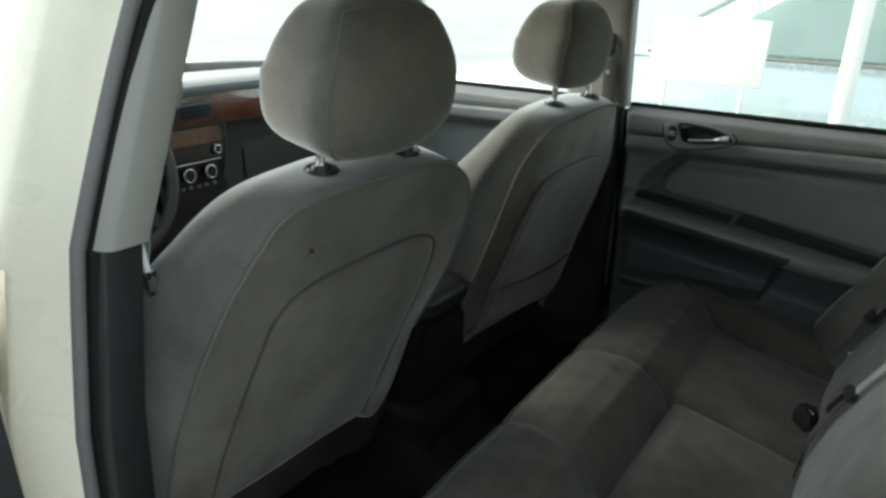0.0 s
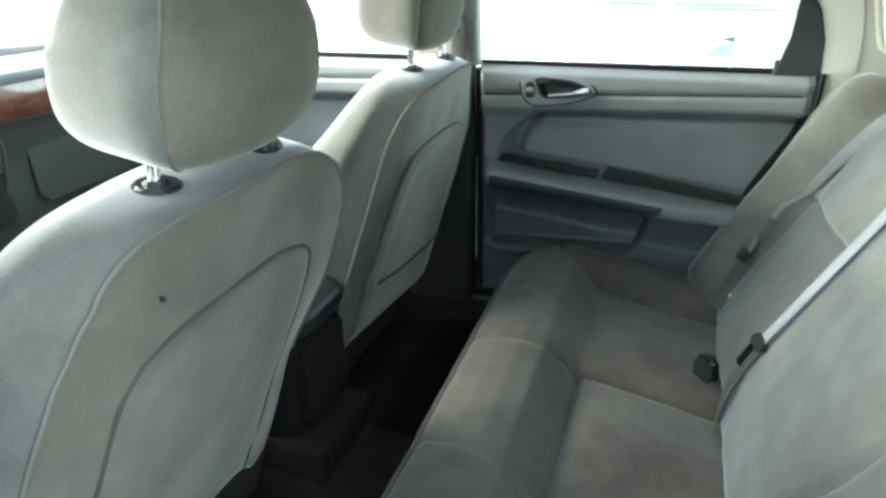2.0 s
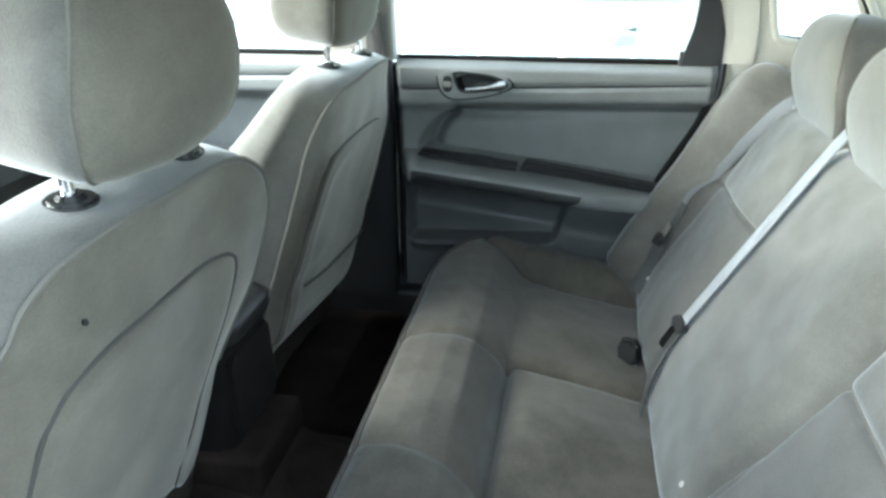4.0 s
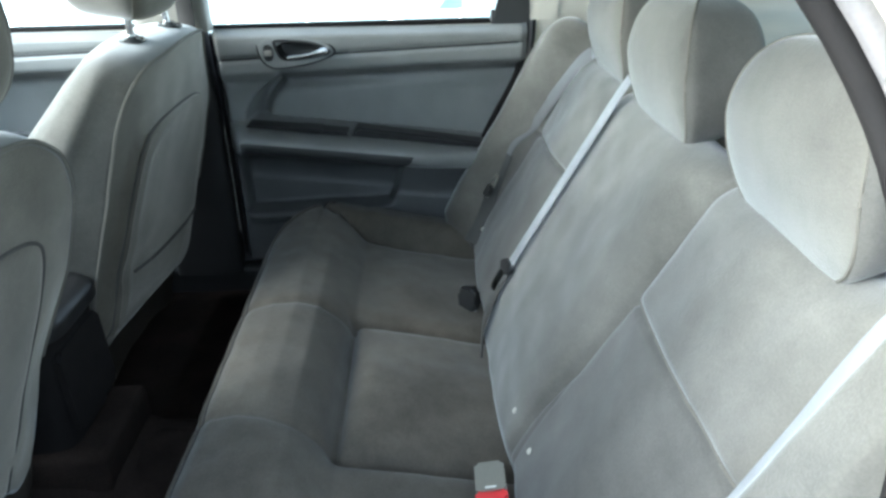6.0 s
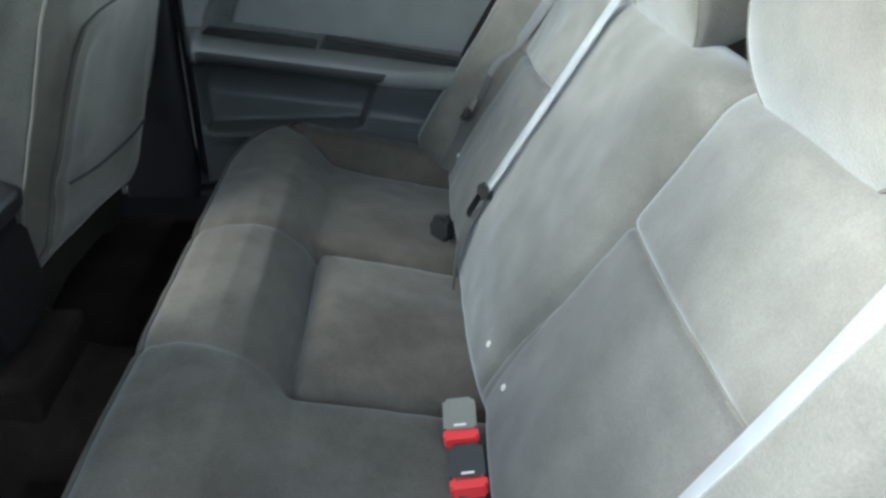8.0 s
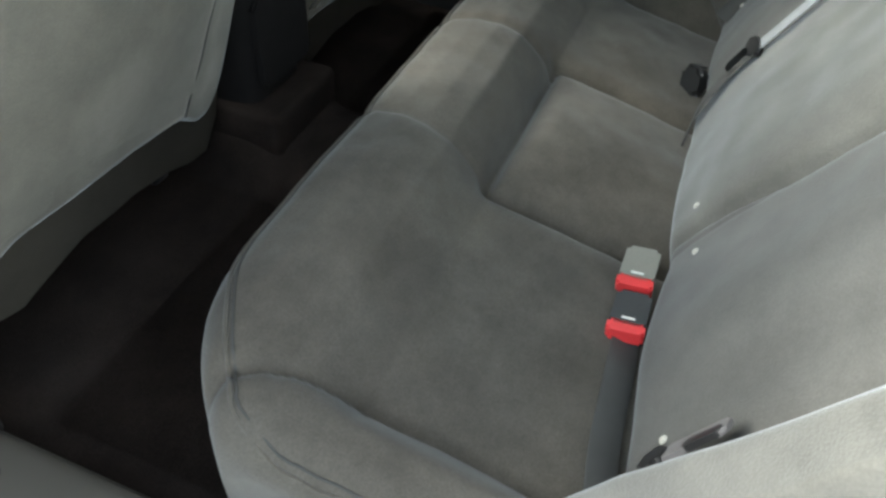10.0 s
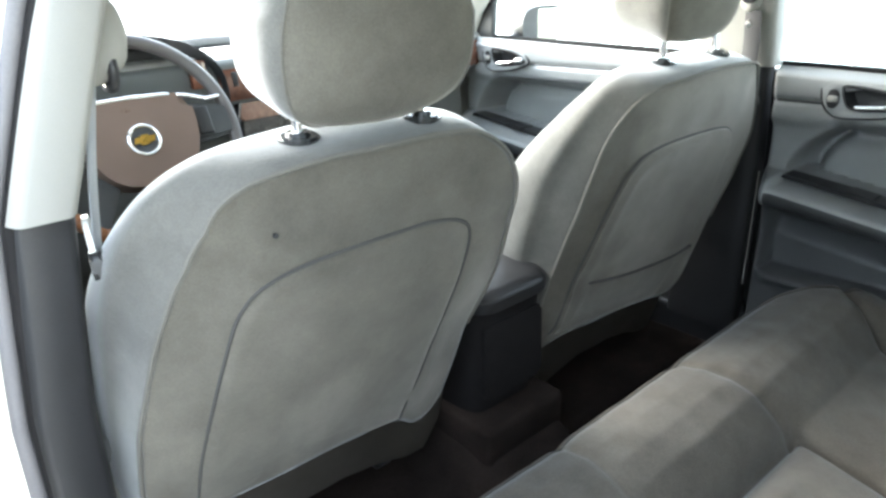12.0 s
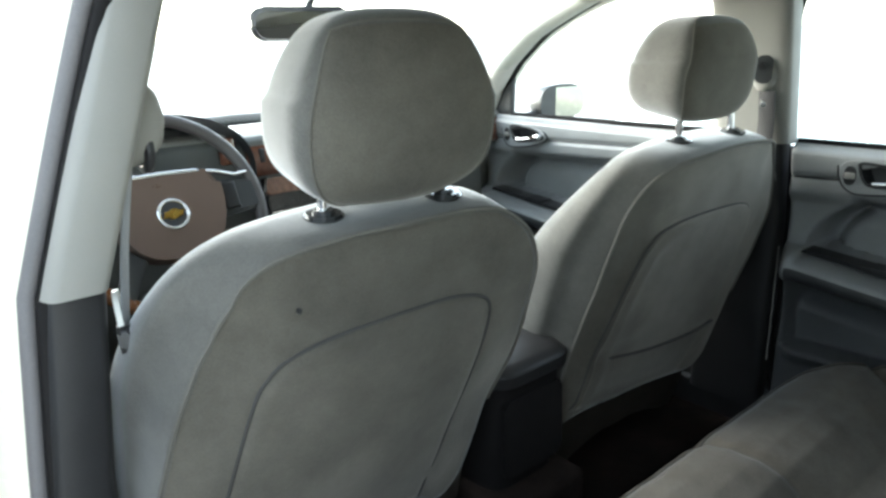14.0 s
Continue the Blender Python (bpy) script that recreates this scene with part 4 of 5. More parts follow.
def headrest_shape(h, la, lo, front):
    """A point of a headrest h = (x, y, z, half width, half height, half depth, turn, taper above, taper below); la, lo in degrees, lo = 0 towards the rear (front ones) or the front (bench)."""
    cx, cy, cz, w, hh, d, yaw, top, bot = h
    ex = lambda q, e: math.copysign(abs(q) ** e, q)
    e1, e2 = (0.46, 0.34) if front else (0.55, 0.24)
    la, lo = radians(la), radians(lo)
    x, y, z = ex(math.cos(la), e1) * ex(math.sin(lo), e2), ex(math.cos(la), e1) * ex(math.cos(lo), e2) * (-1 if front else 1), ex(math.sin(la), e1)
    X = x * w * (1 - top * sstep(-0.1 if front else 0.1, 1.0, z) - bot * sstep(-0.3 if front else -0.2, -1.0, z))
    if front:
        Y = y * d * (1 - 0.22 * sstep(0.2, 1.0, z)) - 0.010 * z
        Z = z * hh + 0.008 * (y + 1) * sstep(0.2, -1.0, z) - 0.010 * x * x * (1 if z > 0 else -1.2)
        if bot == 0:
            Z += 0.010 * sstep(0.1, 0.9, x) * sstep(0.0, -0.8, z)
    else:
        Y = y * d - 0.1 * d * z
        Z = z * hh - 0.012 * x * x * (1 if z > 0 else -0.2)
        if y > 0:
            Y += -0.50 * d * sstep(0.2, -1.0, z) * y + 0.008 * (1 - x * x) * (1 - z * z) * y
        Z -= 0.42 * (Y - 0.02) * sstep(0.1, -1.0, z)
    c, s = math.cos(yaw), math.sin(yaw)
    return Vector((cx + c * X - s * Y, cy + s * X + c * Y, cz + Z))


def headrest_mesh(h, front):
    bm = grid(lambda u, v: headrest_shape(h, 180 * (v - 0.5), 360 * u, front), 96, 48, closed_u=True, cap=True)
    # between the seams the front ones take the warm-cast panel colour; behind them the bench ones have side shade
    # painted in with the darker insert cloth
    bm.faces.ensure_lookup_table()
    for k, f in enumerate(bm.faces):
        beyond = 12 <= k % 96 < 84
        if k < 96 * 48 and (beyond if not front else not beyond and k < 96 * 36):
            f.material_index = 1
    bmesh.ops.remove_doubles(bm, verts=bm.verts, dist=0.0002)
    return bm


# ---- rear bench ----
B_DIR, B_NRM, B_ORG = Vector((0, -0.4625, 0.8866)), Vector((0, 0.8866, 0.4625)), Vector((0, 0.190, 0.430))


def cushion_z(x, y):
    ax = abs(x)
    z = interp(y, (0.05, 0.10, 0.20, 0.30, 0.40, 0.432, 0.455, 0.50, 0.54, 0.58, 0.62, 0.66), (0.41, 0.420, 0.437, 0.457, 0.477, 0.486, 0.505, 0.540, 0.553, 0.554, 0.546, 0.525))
    z += 0.048 * sstep(0.570, 0.635, ax) * sstep(0.53, 0.40, y)
    z += 0.020 * bell(ax, 0.13) * sstep(0.44, 0.38, y)
    z += 0.016 * bell(ax - 0.37, 0.12) * sstep(0.42, 0.30, y) * 0.6
    d = seg_dist(x, y, [(0.186, 0.10), (0.197, 0.436), (-0.187, 0.440), (-0.190, 0.10)])
    z -= 0.018 * bell(d, 0.009) + 0.012 * bell(d, 0.024)
    for s in (-1, 1):
        if s > 0:
            d = seg_dist(x, y, [(0.570, 0.10), (0.563, 0.21), (0.562, 0.30), (0.573, 0.433), (0.600, 0.475), (0.630, 0.518), (0.648, 0.541), (0.70, 0.558)])
        else:
            d = seg_dist(x, y, [(-0.585, 0.10), (-0.580, 0.28), (-0.578, 0.35), (-0.584, 0.433), (-0.598, 0.49), (-0.612, 0.530), (-0.640, 0.558), (-0.70, 0.568)])
        z -= 0.011 * bell(d, 0.008) + 0.008 * bell(d, 0.022)
        d = seg_dist(x, y, [(s * 0.18, 0.433), (s * 0.172, 0.50), (s * 0.160, 0.58), (s * 0.155, 0.66)])
        z -= 0.0045 * bell(d, 0.008) + 0.004 * bell(d, 0.02)
    return z + 0.0035 * noise.noise((x * 8, y * 8, 2)) + 0.0018 * noise.noise((x * 22, y * 22, 5))


def cushion_front(x):
    return 0.660 - 0.13 * (max(0.0, abs(x) - 0.45) / 0.25) ** 2


def cushion_point(U, V, lift=0.0):
    x = 0.70 * max(-1, min(1, U))
    yf = cushion_front(x)
    y = 0.06 + (yf - 0.06) * min(1, V)
    R = 0.045
    df, ds = yf - y, 0.70 - abs(x)
    drop = 0.0
    for q in (df, ds):
        if q < R:
            drop += R - math.sqrt(max(0.0, R * R - (R - q) ** 2))
    z = cushion_z(x, y) - drop + lift
    over = max(0.0, abs(U) - 1) * 1.4 + max(0.0, V - 1) * 1.4
    return Vector((x - 0.05 * math.copysign(max(0.0, abs(U) - 1), U), y - 0.12 * max(0.0, V - 1), z - over))


def back_e(x, s):
    """How far the bench back stands out of its plane."""
    ax = abs(x)
    e = 0.030 * (1 - (ax / 0.214) ** 5) * (0.45 + 0.55 * sstep(0.0, 0.24, s)) if ax < 0.214 else 0.0
    if 0.214 <= ax:
        e = 0.0
        wb = 0.02 * sstep(0.36, 0.55, s)
        e += 0.076 * (sstep(0.572 - wb, 0.655 - wb, ax) if x > 0 else sstep(0.572, 0.632, ax)) - 0.03 * sstep(0.675, 0.70, ax)
        e += 0.012 * bell(ax - 0.36, 0.10) - 0.008 * bell(ax - 0.56, 0.02)
    for sx in (-1, 1):
        sb = sx * interp(s, (0.0, 0.10, 0.36, 0.60), (0.184, 0.189, 0.219, 0.228))
        e -= 0.011 * bell(x - sb, 0.0055) + 0.005 * bell(x - sb, 0.013)
        d = seg_dist(x, s, [(sx * 0.219, 0.374), (sx * 0.40, 0.368), (sx * 0.575, 0.360)])
        e -= 0.006 * bell(d, 0.005) + 0.002 * bell(d, 0.011)
    # belly at the foot, roll at the top
    e += 0.006 * bell(s - 0.13, 0.10)
    e -= 0.05 * sstep(0.06, -0.02, s)
    e += 0.003 * noise.noise((x * 7, s * 7, 9)) + 0.0016 * noise.noise((x * 20, s * 20, 4))
    return e


def back_top(x):
    return 0.585 + 0.035 * sstep(0.46, 0.58, abs(x)) - 0.02 * sstep(0.64, 0.70, abs(x))


def bench_point(x, s, lift=0.0):
    st = back_top(x)
    R = 0.06
    e = back_e(x, min(s, st)) + lift
    if s > st - R:
        q = min((s - (st - R)) / R, 1.9)
        a = q * 0.9
        return B_ORG + Vector((x, 0, 0)) + B_DIR * (st - R + R * math.sin(a)) + B_NRM * (e - R * (1 - math.cos(a)))
    return B_ORG + Vector((x, 0, 0)) + B_DIR * s + B_NRM * e


def build_bench():
    be = thing("rear_bench_seat", (0, 0.35, 0.30), "three-place rear bench in worn grey velour with fixed headrests", "car seat")
    def cu(u, v):
        return cushion_point(-1.12 + 2.24 * u, 1.14 * v)
    part("bench_cushion", grid(cu, 380, 170), CLOTH_CUSHION, be, "grey velour bench cushion, soiled along the front")
    def welt(d):
        """Path of the welt along the side, round the corner and along the front, moved in by d."""
        side = [(-0.692 + d, y) for y in np.linspace(0.22, 0.47, 14)]
        front = [(x, cushion_front(x) - 0.016 - 0.020 * sstep(0.45, 0.60, abs(x)) - d) for x in np.linspace(-0.672 + d, 0.672 - d, 110)]
        path = side + front + [(-x, y) for x, y in side[::-1]]
        return [cushion_point(x / 0.70, (y - 0.06) / (cushion_front(x) - 0.06), 0.001) for x, y in path]
    part("cushion_piping", tube(smooth_path(welt(0.0), 2), 0.0030, 6), CLOTH_CUSHION, be, "raised cloth piping")
    part("piping_stitch", tube(smooth_path(welt(0.008), 2), 0.0016, 6), THREAD, be, "dark stitch line beside the piping")
    # backrest, one sheet with lower inserts of darker cloth, the roll over the top closing it behind
    def bk(u, v):
        x = -0.70 + 1.40 * u
        return bench_point(x, -0.04 + 0.70 * v)
    bm = grid(bk, 400, 180)
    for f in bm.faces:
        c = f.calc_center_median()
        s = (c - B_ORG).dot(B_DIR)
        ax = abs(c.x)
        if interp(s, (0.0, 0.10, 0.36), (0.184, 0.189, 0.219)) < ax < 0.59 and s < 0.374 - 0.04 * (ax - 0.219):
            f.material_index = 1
    part("bench_backrest", bm, [CLOTH, CLOTH_INSERT_AND_SHADE], be, "grey velour bench backrest with darker lower inserts")
    for s in (-1, 1):
        part("backrest_seam", tube([bench_point(s * x, 0.376 - 0.04 * (x - 0.219), 0.001) for x in np.linspace(0.226, 0.57, 30)], 0.0018, 6), CLOTH_SEAM, be, "pale seam piping")
        # outer wing behind the bolster, closing the bench to the side
        def wing(u, v):
            p = bench_point(s * 0.70, -0.04 + 0.66 * v)
            return p + Vector((s * 0.01 * u, -0.16 * u, -0.01 * u))
        part("bench_wing", grid(wing, 6, 30), CLOTH, be)
    for xc, dy in ((-0.373, 0.0), (0.0, 0.009), (0.373, -0.010)):
        H = (xc, -0.1014 + dy, 1.0121, 0.1431, 0.1043, 0.055, 0.0, 0.14, 0.10)
        hd = part("bench_headrest", headrest_mesh(H, False), [CLOTH, CLOTH_INSERT_AND_SHADE], be, "tall rounded velour headrest")
        for sx in (-1, 1):
            part("headrest_seam", tube([headrest_shape(H, la, sx * 45, False) for la in np.linspace(-84, 80, 44)], 0.0018, 6), CLOTH_SEAM, hd, "raised seam")
    # anchor pins
    for x, s in ((-0.241, 0.103), (-0.157, 0.103), (-0.521, 0.103), (0.521, 0.103)):
        p = bench_point(x, s, 0.001)
        m = Matrix.Translation(p) @ B_NRM.to_track_quat("Z", "Y").to_matrix().to_4x4()
        part("anchor_pin", cyl(0.0050, 0.004, m, 14, 0.0015), TRIM_LIGHT, be, "small white plastic anchor marker")
    return be


BELT_LINE = ((0.130, 0.62, 0.030), (0.133, 0.57, 0.036), (0.138, 0.42, 0.038), (0.145, 0.30, 0.038), (0.150, 0.19, 0.038))


def build_belts():
    # centre shoulder belt
    b = thing("centre_seat_belt", (0.2, 0.20, 0.45), "pale grey centre lap-and-shoulder belt across the bench", "seat belt", "rear seat belts")
    over = lambda x, s, e: B_ORG + Vector((x, 0, 0)) + B_DIR * s + B_NRM * e
    top = [over(x, s, e) for x, s, e in BELT_LINE]
    side = Vector((0.84, -0.06, 0.16))
    part("webbing", ribbon(smooth_path(top, 8), 0.031, side), WEB_GREY, b, "pale grey webbing")
    # same belt; the shade on its lower run is put into darker webbing
    part("webbing", ribbon(smooth_path([bench_point(0.150, 0.190, 0.010), bench_point(0.142, 0.13, 0.010), bench_point(0.120, 0.08, 0.012), bench_point(0.105, 0.02, 0.02)], 8), 0.036, side), WEB_DARK, b, "pale grey webbing")
    def frame_of(p, along, out):
        a, o = Vector(along).normalized(), Vector(out)
        o = (o - a * o.dot(a)).normalized()
        return Matrix.Translation(p) @ Matrix((a, o.cross(a), o)).transposed().to_4x4()
    m = frame_of(bench_point(0.150, 0.190, 0.014), (-0.1, 0.45, -0.85), (-0.2, 0.88, 0.46))
    part("belt_slide", prism(rrect(0.022, 0.046, 0.008), 0.010, m, 0.004), BLACK, b, "black belt slide")
    part("latch_plate", prism(rrect(0.042, 0.022, 0.006), 0.004, m @ Matrix.Translation((0.030, 0, 0.003)), 0.001), CHROME, b, "bright steel latch plate")
    # outboard belts
    for s in (1, -1):
        b = thing("outboard_seat_belt", (s * 0.57, 0.20, 0.46), "grey outboard shoulder belt with a sliding latch plate", "seat belt", "rear seat belts")
        if s > 0:
            pth = [bench_point(x, k, 0.012) for x, k in ((0.485, 0.62), (0.497, 0.575), (0.545, 0.475))] + [bench_point(x, k, q) for x, k, q in ((0.588, 0.37, 0.0), (0.603, 0.30, 0.0), (0.592, 0.195, 0.0), (0.548, 0.12, 0.012), (0.518, 0.06, 0.014))]
        else:
            pth = [bench_point(x, k, q) for x, k, q in ((-0.556, 0.64, 0.010), (-0.560, 0.575, 0.012), (-0.565, 0.43, 0.012), (-0.568, 0.30, 0.011), (-0.571, 0.195, 0.009), (-0.574, 0.10, 0.009), (-0.574, 0.03, 0.009))]
        across = (lambda t: (0.80, 0.35 + 0.2 * t, 0.25)) if s > 0 else (lambda t: (-1.0, 0.10, 0.05))
        if s > 0:
            run = smooth_path(pth, 8)
            # one webbing in three greys: light above and shade below are painted in
            part("webbing", ribbon(run[:8], 0.034, lambda t: across(0.2 * t)), WEB_GREY, b, "upper webbing, coloured as lit")
            part("webbing", ribbon(run[7:20], 0.030, lambda t: across(0.2 + 0.2 * t)), WEB_MID, b, "grey folded webbing")
            part("webbing", ribbon(run[19:35], 0.026, lambda t: across(0.4 + 0.2 * t)), WEB_MID, b, "grey webbing on edge")
            part("webbing", ribbon(run[34:], 0.036, lambda t: across(0.6 + 0.4 * t)), WEB_DARK, b, "lower webbing, coloured as shaded")
        else:
            part("webbing", ribbon(smooth_path(pth, 8), 0.034, across), WEB_GREY, b, "grey webbing")
        if s > 0:
            m = frame_of(bench_point(0.590, 0.190, 0.008), (-0.25, 0.45, -0.85), (0, 0.88, 0.46))
            part("latch_plate", prism(rrect(0.062, 0.034, 0.008), 0.006, m, 0.002), BUCKLE_GREY, b, "steel latch plate")
            part("belt_slide", prism(rrect(0.030, 0.048, 0.010), 0.011, m @ Matrix.Translation((0.014, 0, 0.003)), 0.004), BLACK, b, "black moulded latch cover")
        else:
            m = frame_of(over(-0.560, 0.171, 0.027), (-0.08, 0.4625, -0.8866), (0.40, 0.82, 0.43))
            part("latch_plate", prism(rrect(0.074, 0.024, 0.006), 0.005, m, 0.0015), SEAL_GREY, b, "long pale grey latch plate")
            part("plate_slot", prism(rrect(0.040, 0.014, 0.004), 0.006, m @ Matrix.Translation((-0.012, 0.006, 0.0008)), 0.001), BLACK, b, "dark slot in the plate")
            part("belt_slide", prism(rrect(0.026, 0.034, 0.008), 0.011, m @ Matrix.Translation((0.046, 0.004, 0.0)), 0.004), BLACK, b, "black moulded belt slide")
    # buckles lying in the fold of the bench
    def buckle(p, along, up, red, body_mat, lab):
        k = thing("belt_buckle", p, lab, "belt buckle", "rear belt buckles")
        m = frame_of(p, along, up)
        part("buckle_body", prism(rrect(0.056, 0.044, 0.006), 0.020, m @ Matrix.Translation((0.026, 0, 0)), 0.004), body_mat, k)
        if red:
            part("release_button", prism(rrect(0.017, 0.046, 0.004), 0.019, m @ Matrix.Translation((-0.006, 0, 0.0005)), 0.004), RED, k, "bright red release button")
            part("legend_bar", prism(rrect(0.003, 0.016, 0.0005), 0.0006, m @ Matrix.Translation((0.008, 0, 0.0102)), 0), WHITE, k, "small pale legend bar")
        else:
            part("release_button", prism(rrect(0.010, 0.034, 0.003), 0.017, m @ Matrix.Translation((-0.004, 0, 0)), 0.003), BLACK, k, "black button")
        return k
    buckle((-0.268, 0.206, 0.470), (1, -0.02, 0.10), (-0.2, 0.15, 0.9), True, BUCKLE_GREY, "grey plastic buckle with a red release button")
    k2 = buckle((-0.342, 0.202, 0.463), (1, -0.02, 0.03), (-0.2, 0.15, 0.9), True, VINYL, "dark grey plastic buckle with a red release button")
    part("buckle_strap", ribbon(smooth_path([(-0.348, 0.198, 0.452), (-0.42, 0.195, 0.452), (-0.50, 0.192, 0.452), (-0.56, 0.185, 0.452)], 6), 0.036, (0, 0.9, 0.25)), WEB_DARK, k2, "dark buckle strap")
    k3 = thing("belt_buckle", (0.30, 0.195, 0.445), "black plastic buckle standing in the seat fold", "belt buckle", "rear belt buckles")
    m3 = frame_of((0.300, 0.196, 0.462), (0.25, 0.10, 1), (-0.75, 0.62, 0.1))
    part("buckle_body", prism(rrect(0.050, 0.042, 0.012), 0.026, m3, 0.007, seg=3), GLASS_DARK, k3, "glossy black rounded buckle body")
    part("release_button", prism(rrect(0.008, 0.030, 0.003), 0.016, m3 @ Matrix.Translation((0.024, 0, 0)), 0.002), BLACK, k3, "black button")
    part("buckle_stalk", ribbon(smooth_path([m3 @ Vector(q) for q in ((-0.020, 0, 0.002), (-0.040, 0, 0.004), (-0.062, 0, -0.002))], 5), 0.030, (0.62, 0.75, 0)), WEB_GREY, k3, "pale webbing stalk")
    # front belts hanging on the centre pillars
    for s in (-1, 1):
        py, out_ = (0.90, 0.048) if s < 0 else (0.812, 0.016)
        f = thing("front_seat_belt", (s * 0.66, py, 0.35), "grey front belt hanging on the centre pillar", "seat belt", "front seat belts")
        hb = bmesh.new()
        def hsg(u, v):
            a = 2 * math.pi * u
            k = math.sqrt(max(0.0, 1 - v * v))
            return (s * (side_x(1.14) - 0.04 - out_ * v), py + 0.030 * math.cos(a) * (0.15 + 0.85 * k), 1.130 + 0.050 * math.sin(a) * (0.15 + 0.85 * k))
        grid(hsg, 28, 8, hb, closed_u=True, cap=True)
        part("height_adjuster", hb, TRIM_GREY, f, "rounded grey belt height adjuster")
        gx = s * (side_x(1.10) - 0.052 - out_ * 0.5)
        if s < 0:
            part("belt_ring", torus(0.020, 0.006, pose(gx, py, 1.098, 0, 90, 0), 24, 8), BLACK, f, "dark belt guide ring")
        else:
            guide = part("belt_guide", prism(rrect(0.056, 0.034, 0.015), 0.010, pose(gx - 0.012, py - 0.006, 1.126, 0, 90, 20), 0.003), VINYL, f, "dark oval belt guide")
            part("guide_bolt", cyl(0.008, 0.006, pose(gx - 0.019, py - 0.006, 1.133, 0, 90, 20), 16, 0.002), BLACK, guide)
            part("guide_pin", cyl(0.006, 0.018, pose(gx - 0.018, py - 0.014, 1.060, 0, 70, 30), 12, 0.002), CHROME, guide, "bright steel pin")
        part("webbing", ribbon(smooth_path([(s * 0.618, py - 0.01, 1.085), (s * 0.636, py - 0.005, 0.98), (s * 0.652, py + 0.02, 0.80), (s * 0.664, py + 0.06, 0.66), (s * 0.670, py + 0.078, 0.575)], 6), 0.040, (0.45, 0.9, 0) if s < 0 else (0.25, 1, 0)), WEB_GREY if s < 0 else BLACK, f, "grey webbing")
        mm = frame_of((s * 0.648, py - 0.002, 0.915), (0.0, -0.2, -1), (-s * 0.9, -0.3, 0))
        part("latch_plate", prism(rrect(0.07, 0.036, 0.01), 0.006, mm, 0.002), WHITE if s < 0 else CHROME, f, "pale latch plate" if s < 0 else "bright steel latch plate")
        part("belt_slide", prism(rrect(0.030, 0.052, 0.008), 0.014, mm @ Matrix.Translation((0.018, 0, 0.002)), 0.004), BLACK, f, "black latch cover")


# ---- front of the cabin ----
def build_dash():
    d = thing("dashboard", (0, 1.8, 0.6), "dark moulded dashboard with burl wood band and centre stack", "dashboard")
    prof = [(2.02, 0.955), (1.95, 0.985), (1.80, 1.0), (1.70, 1.006), (1.645, 1.004), (1.615, 0.992), (1.608, 0.975), (1.610, 0.905), (1.625, 0.898), (1.645, 0.885), (1.665, 0.80), (1.66, 0.70), (1.68, 0.58), (1.75, 0.48), (1.95, 0.40)]
    prof = [(p.y, p.z) for p in smooth_path([(0, *p) for p in prof], 3)]
    def dash(u, v):
        x = -0.73 + 1.46 * u
        y, z = prof[round(v * (len(prof) - 1))]
        return (x, y + 0.05 * (abs(x) / 0.73) ** 3 * (1 if y < 1.9 else -0.6), z - 0.012 * (x / 0.73) ** 2)
    pad_mesh = grid(dash, 40, len(prof) - 1)
    for f in pad_mesh.faces:
        m_ = f.calc_center_median()
        if m_.z > 0.975 and m_.y > 1.625:
            f.material_index = 1
    part("dash_pad", pad_mesh, [DASH_FACE, DASH_TOP_SUNLIT], d, "grained dash pad, sunlight on its top painted pale")
    def wood(u, v):
        x = -0.16 + 0.86 * u
        return (x, 1.603 + 0.05 * (abs(x) / 0.73) ** 3 - 0.006 * math.sin(math.pi * v), 0.908 + 0.070 * v - 0.012 * (x / 0.73) ** 2)
    part("wood_band", grid(wood, 30, 6), WOOD, d, "glossy red-brown burl wood band")
    # cluster hood
    def hoodf(u, v):
        a = math.pi * u
        k = 1 - 0.12 * v
        return (-0.375 - 0.225 * math.cos(a) * k, 1.575 + 0.16 * v, 0.915 + 0.155 * math.sin(a) ** 0.7 * k)
    hd = grid(hoodf, 30, 8)
    bmesh.ops.solidify(hd, geom=hd.faces[:], thickness=0.012)
    part("cluster_hood", hd, VINYL, d, "dark arched instrument hood")
    part("cluster_face", rbox((0.40, 0.02, 0.15), pose(-0.375, 1.70, 0.955), 0.01), BLACK, d, "dark instrument face")
    for x, r in ((-0.47, 0.045), (-0.375, 0.05), (-0.285, 0.04)):
        part("gauge_ring", torus(r, 0.003, pose(x, 1.685, 0.955, 90, 0, 0), 28, 6), BUCKLE_GREY, d, "thin gauge ring")
    for x, z, m_, lab in ((-0.262, 0.965, LAMP_AMBER, "lit amber gauge window"), (-0.270, 0.945, LAMP_AMBER, "lit amber gauge window"), (-0.43, 0.935, LAMP_GREEN, "small green tell-tale")):
        part("tell_tale", rbox((0.022, 0.004, 0.012) if m_ is LAMP_AMBER else (0.010, 0.004, 0.006), pose(x, 1.687, z), 0.001), m_, d, lab)
    # glowing plate, no lamp: stands in for the burl wood's amber reflection
    part("amber_reflection", rbox((0.034, 0.004, 0.036), pose(-0.262, 1.690, 0.955), 0.002), AMBER_GLOW, d, "dim amber glow standing in for reflecting burl wood")
    part("cluster_trim", rbox((0.035, 0.02, 0.06), pose(-0.205, 1.60, 0.975), 0.004), WOOD, d, "burl wood cluster end")
    # centre stack
    part("stack_panel", prism(rrect(0.200, 0.215, 0.02), 0.03, pose(-0.022, 1.640, 0.800, 82, 0, 0), 0.006), BLACK, d, "black centre stack face")
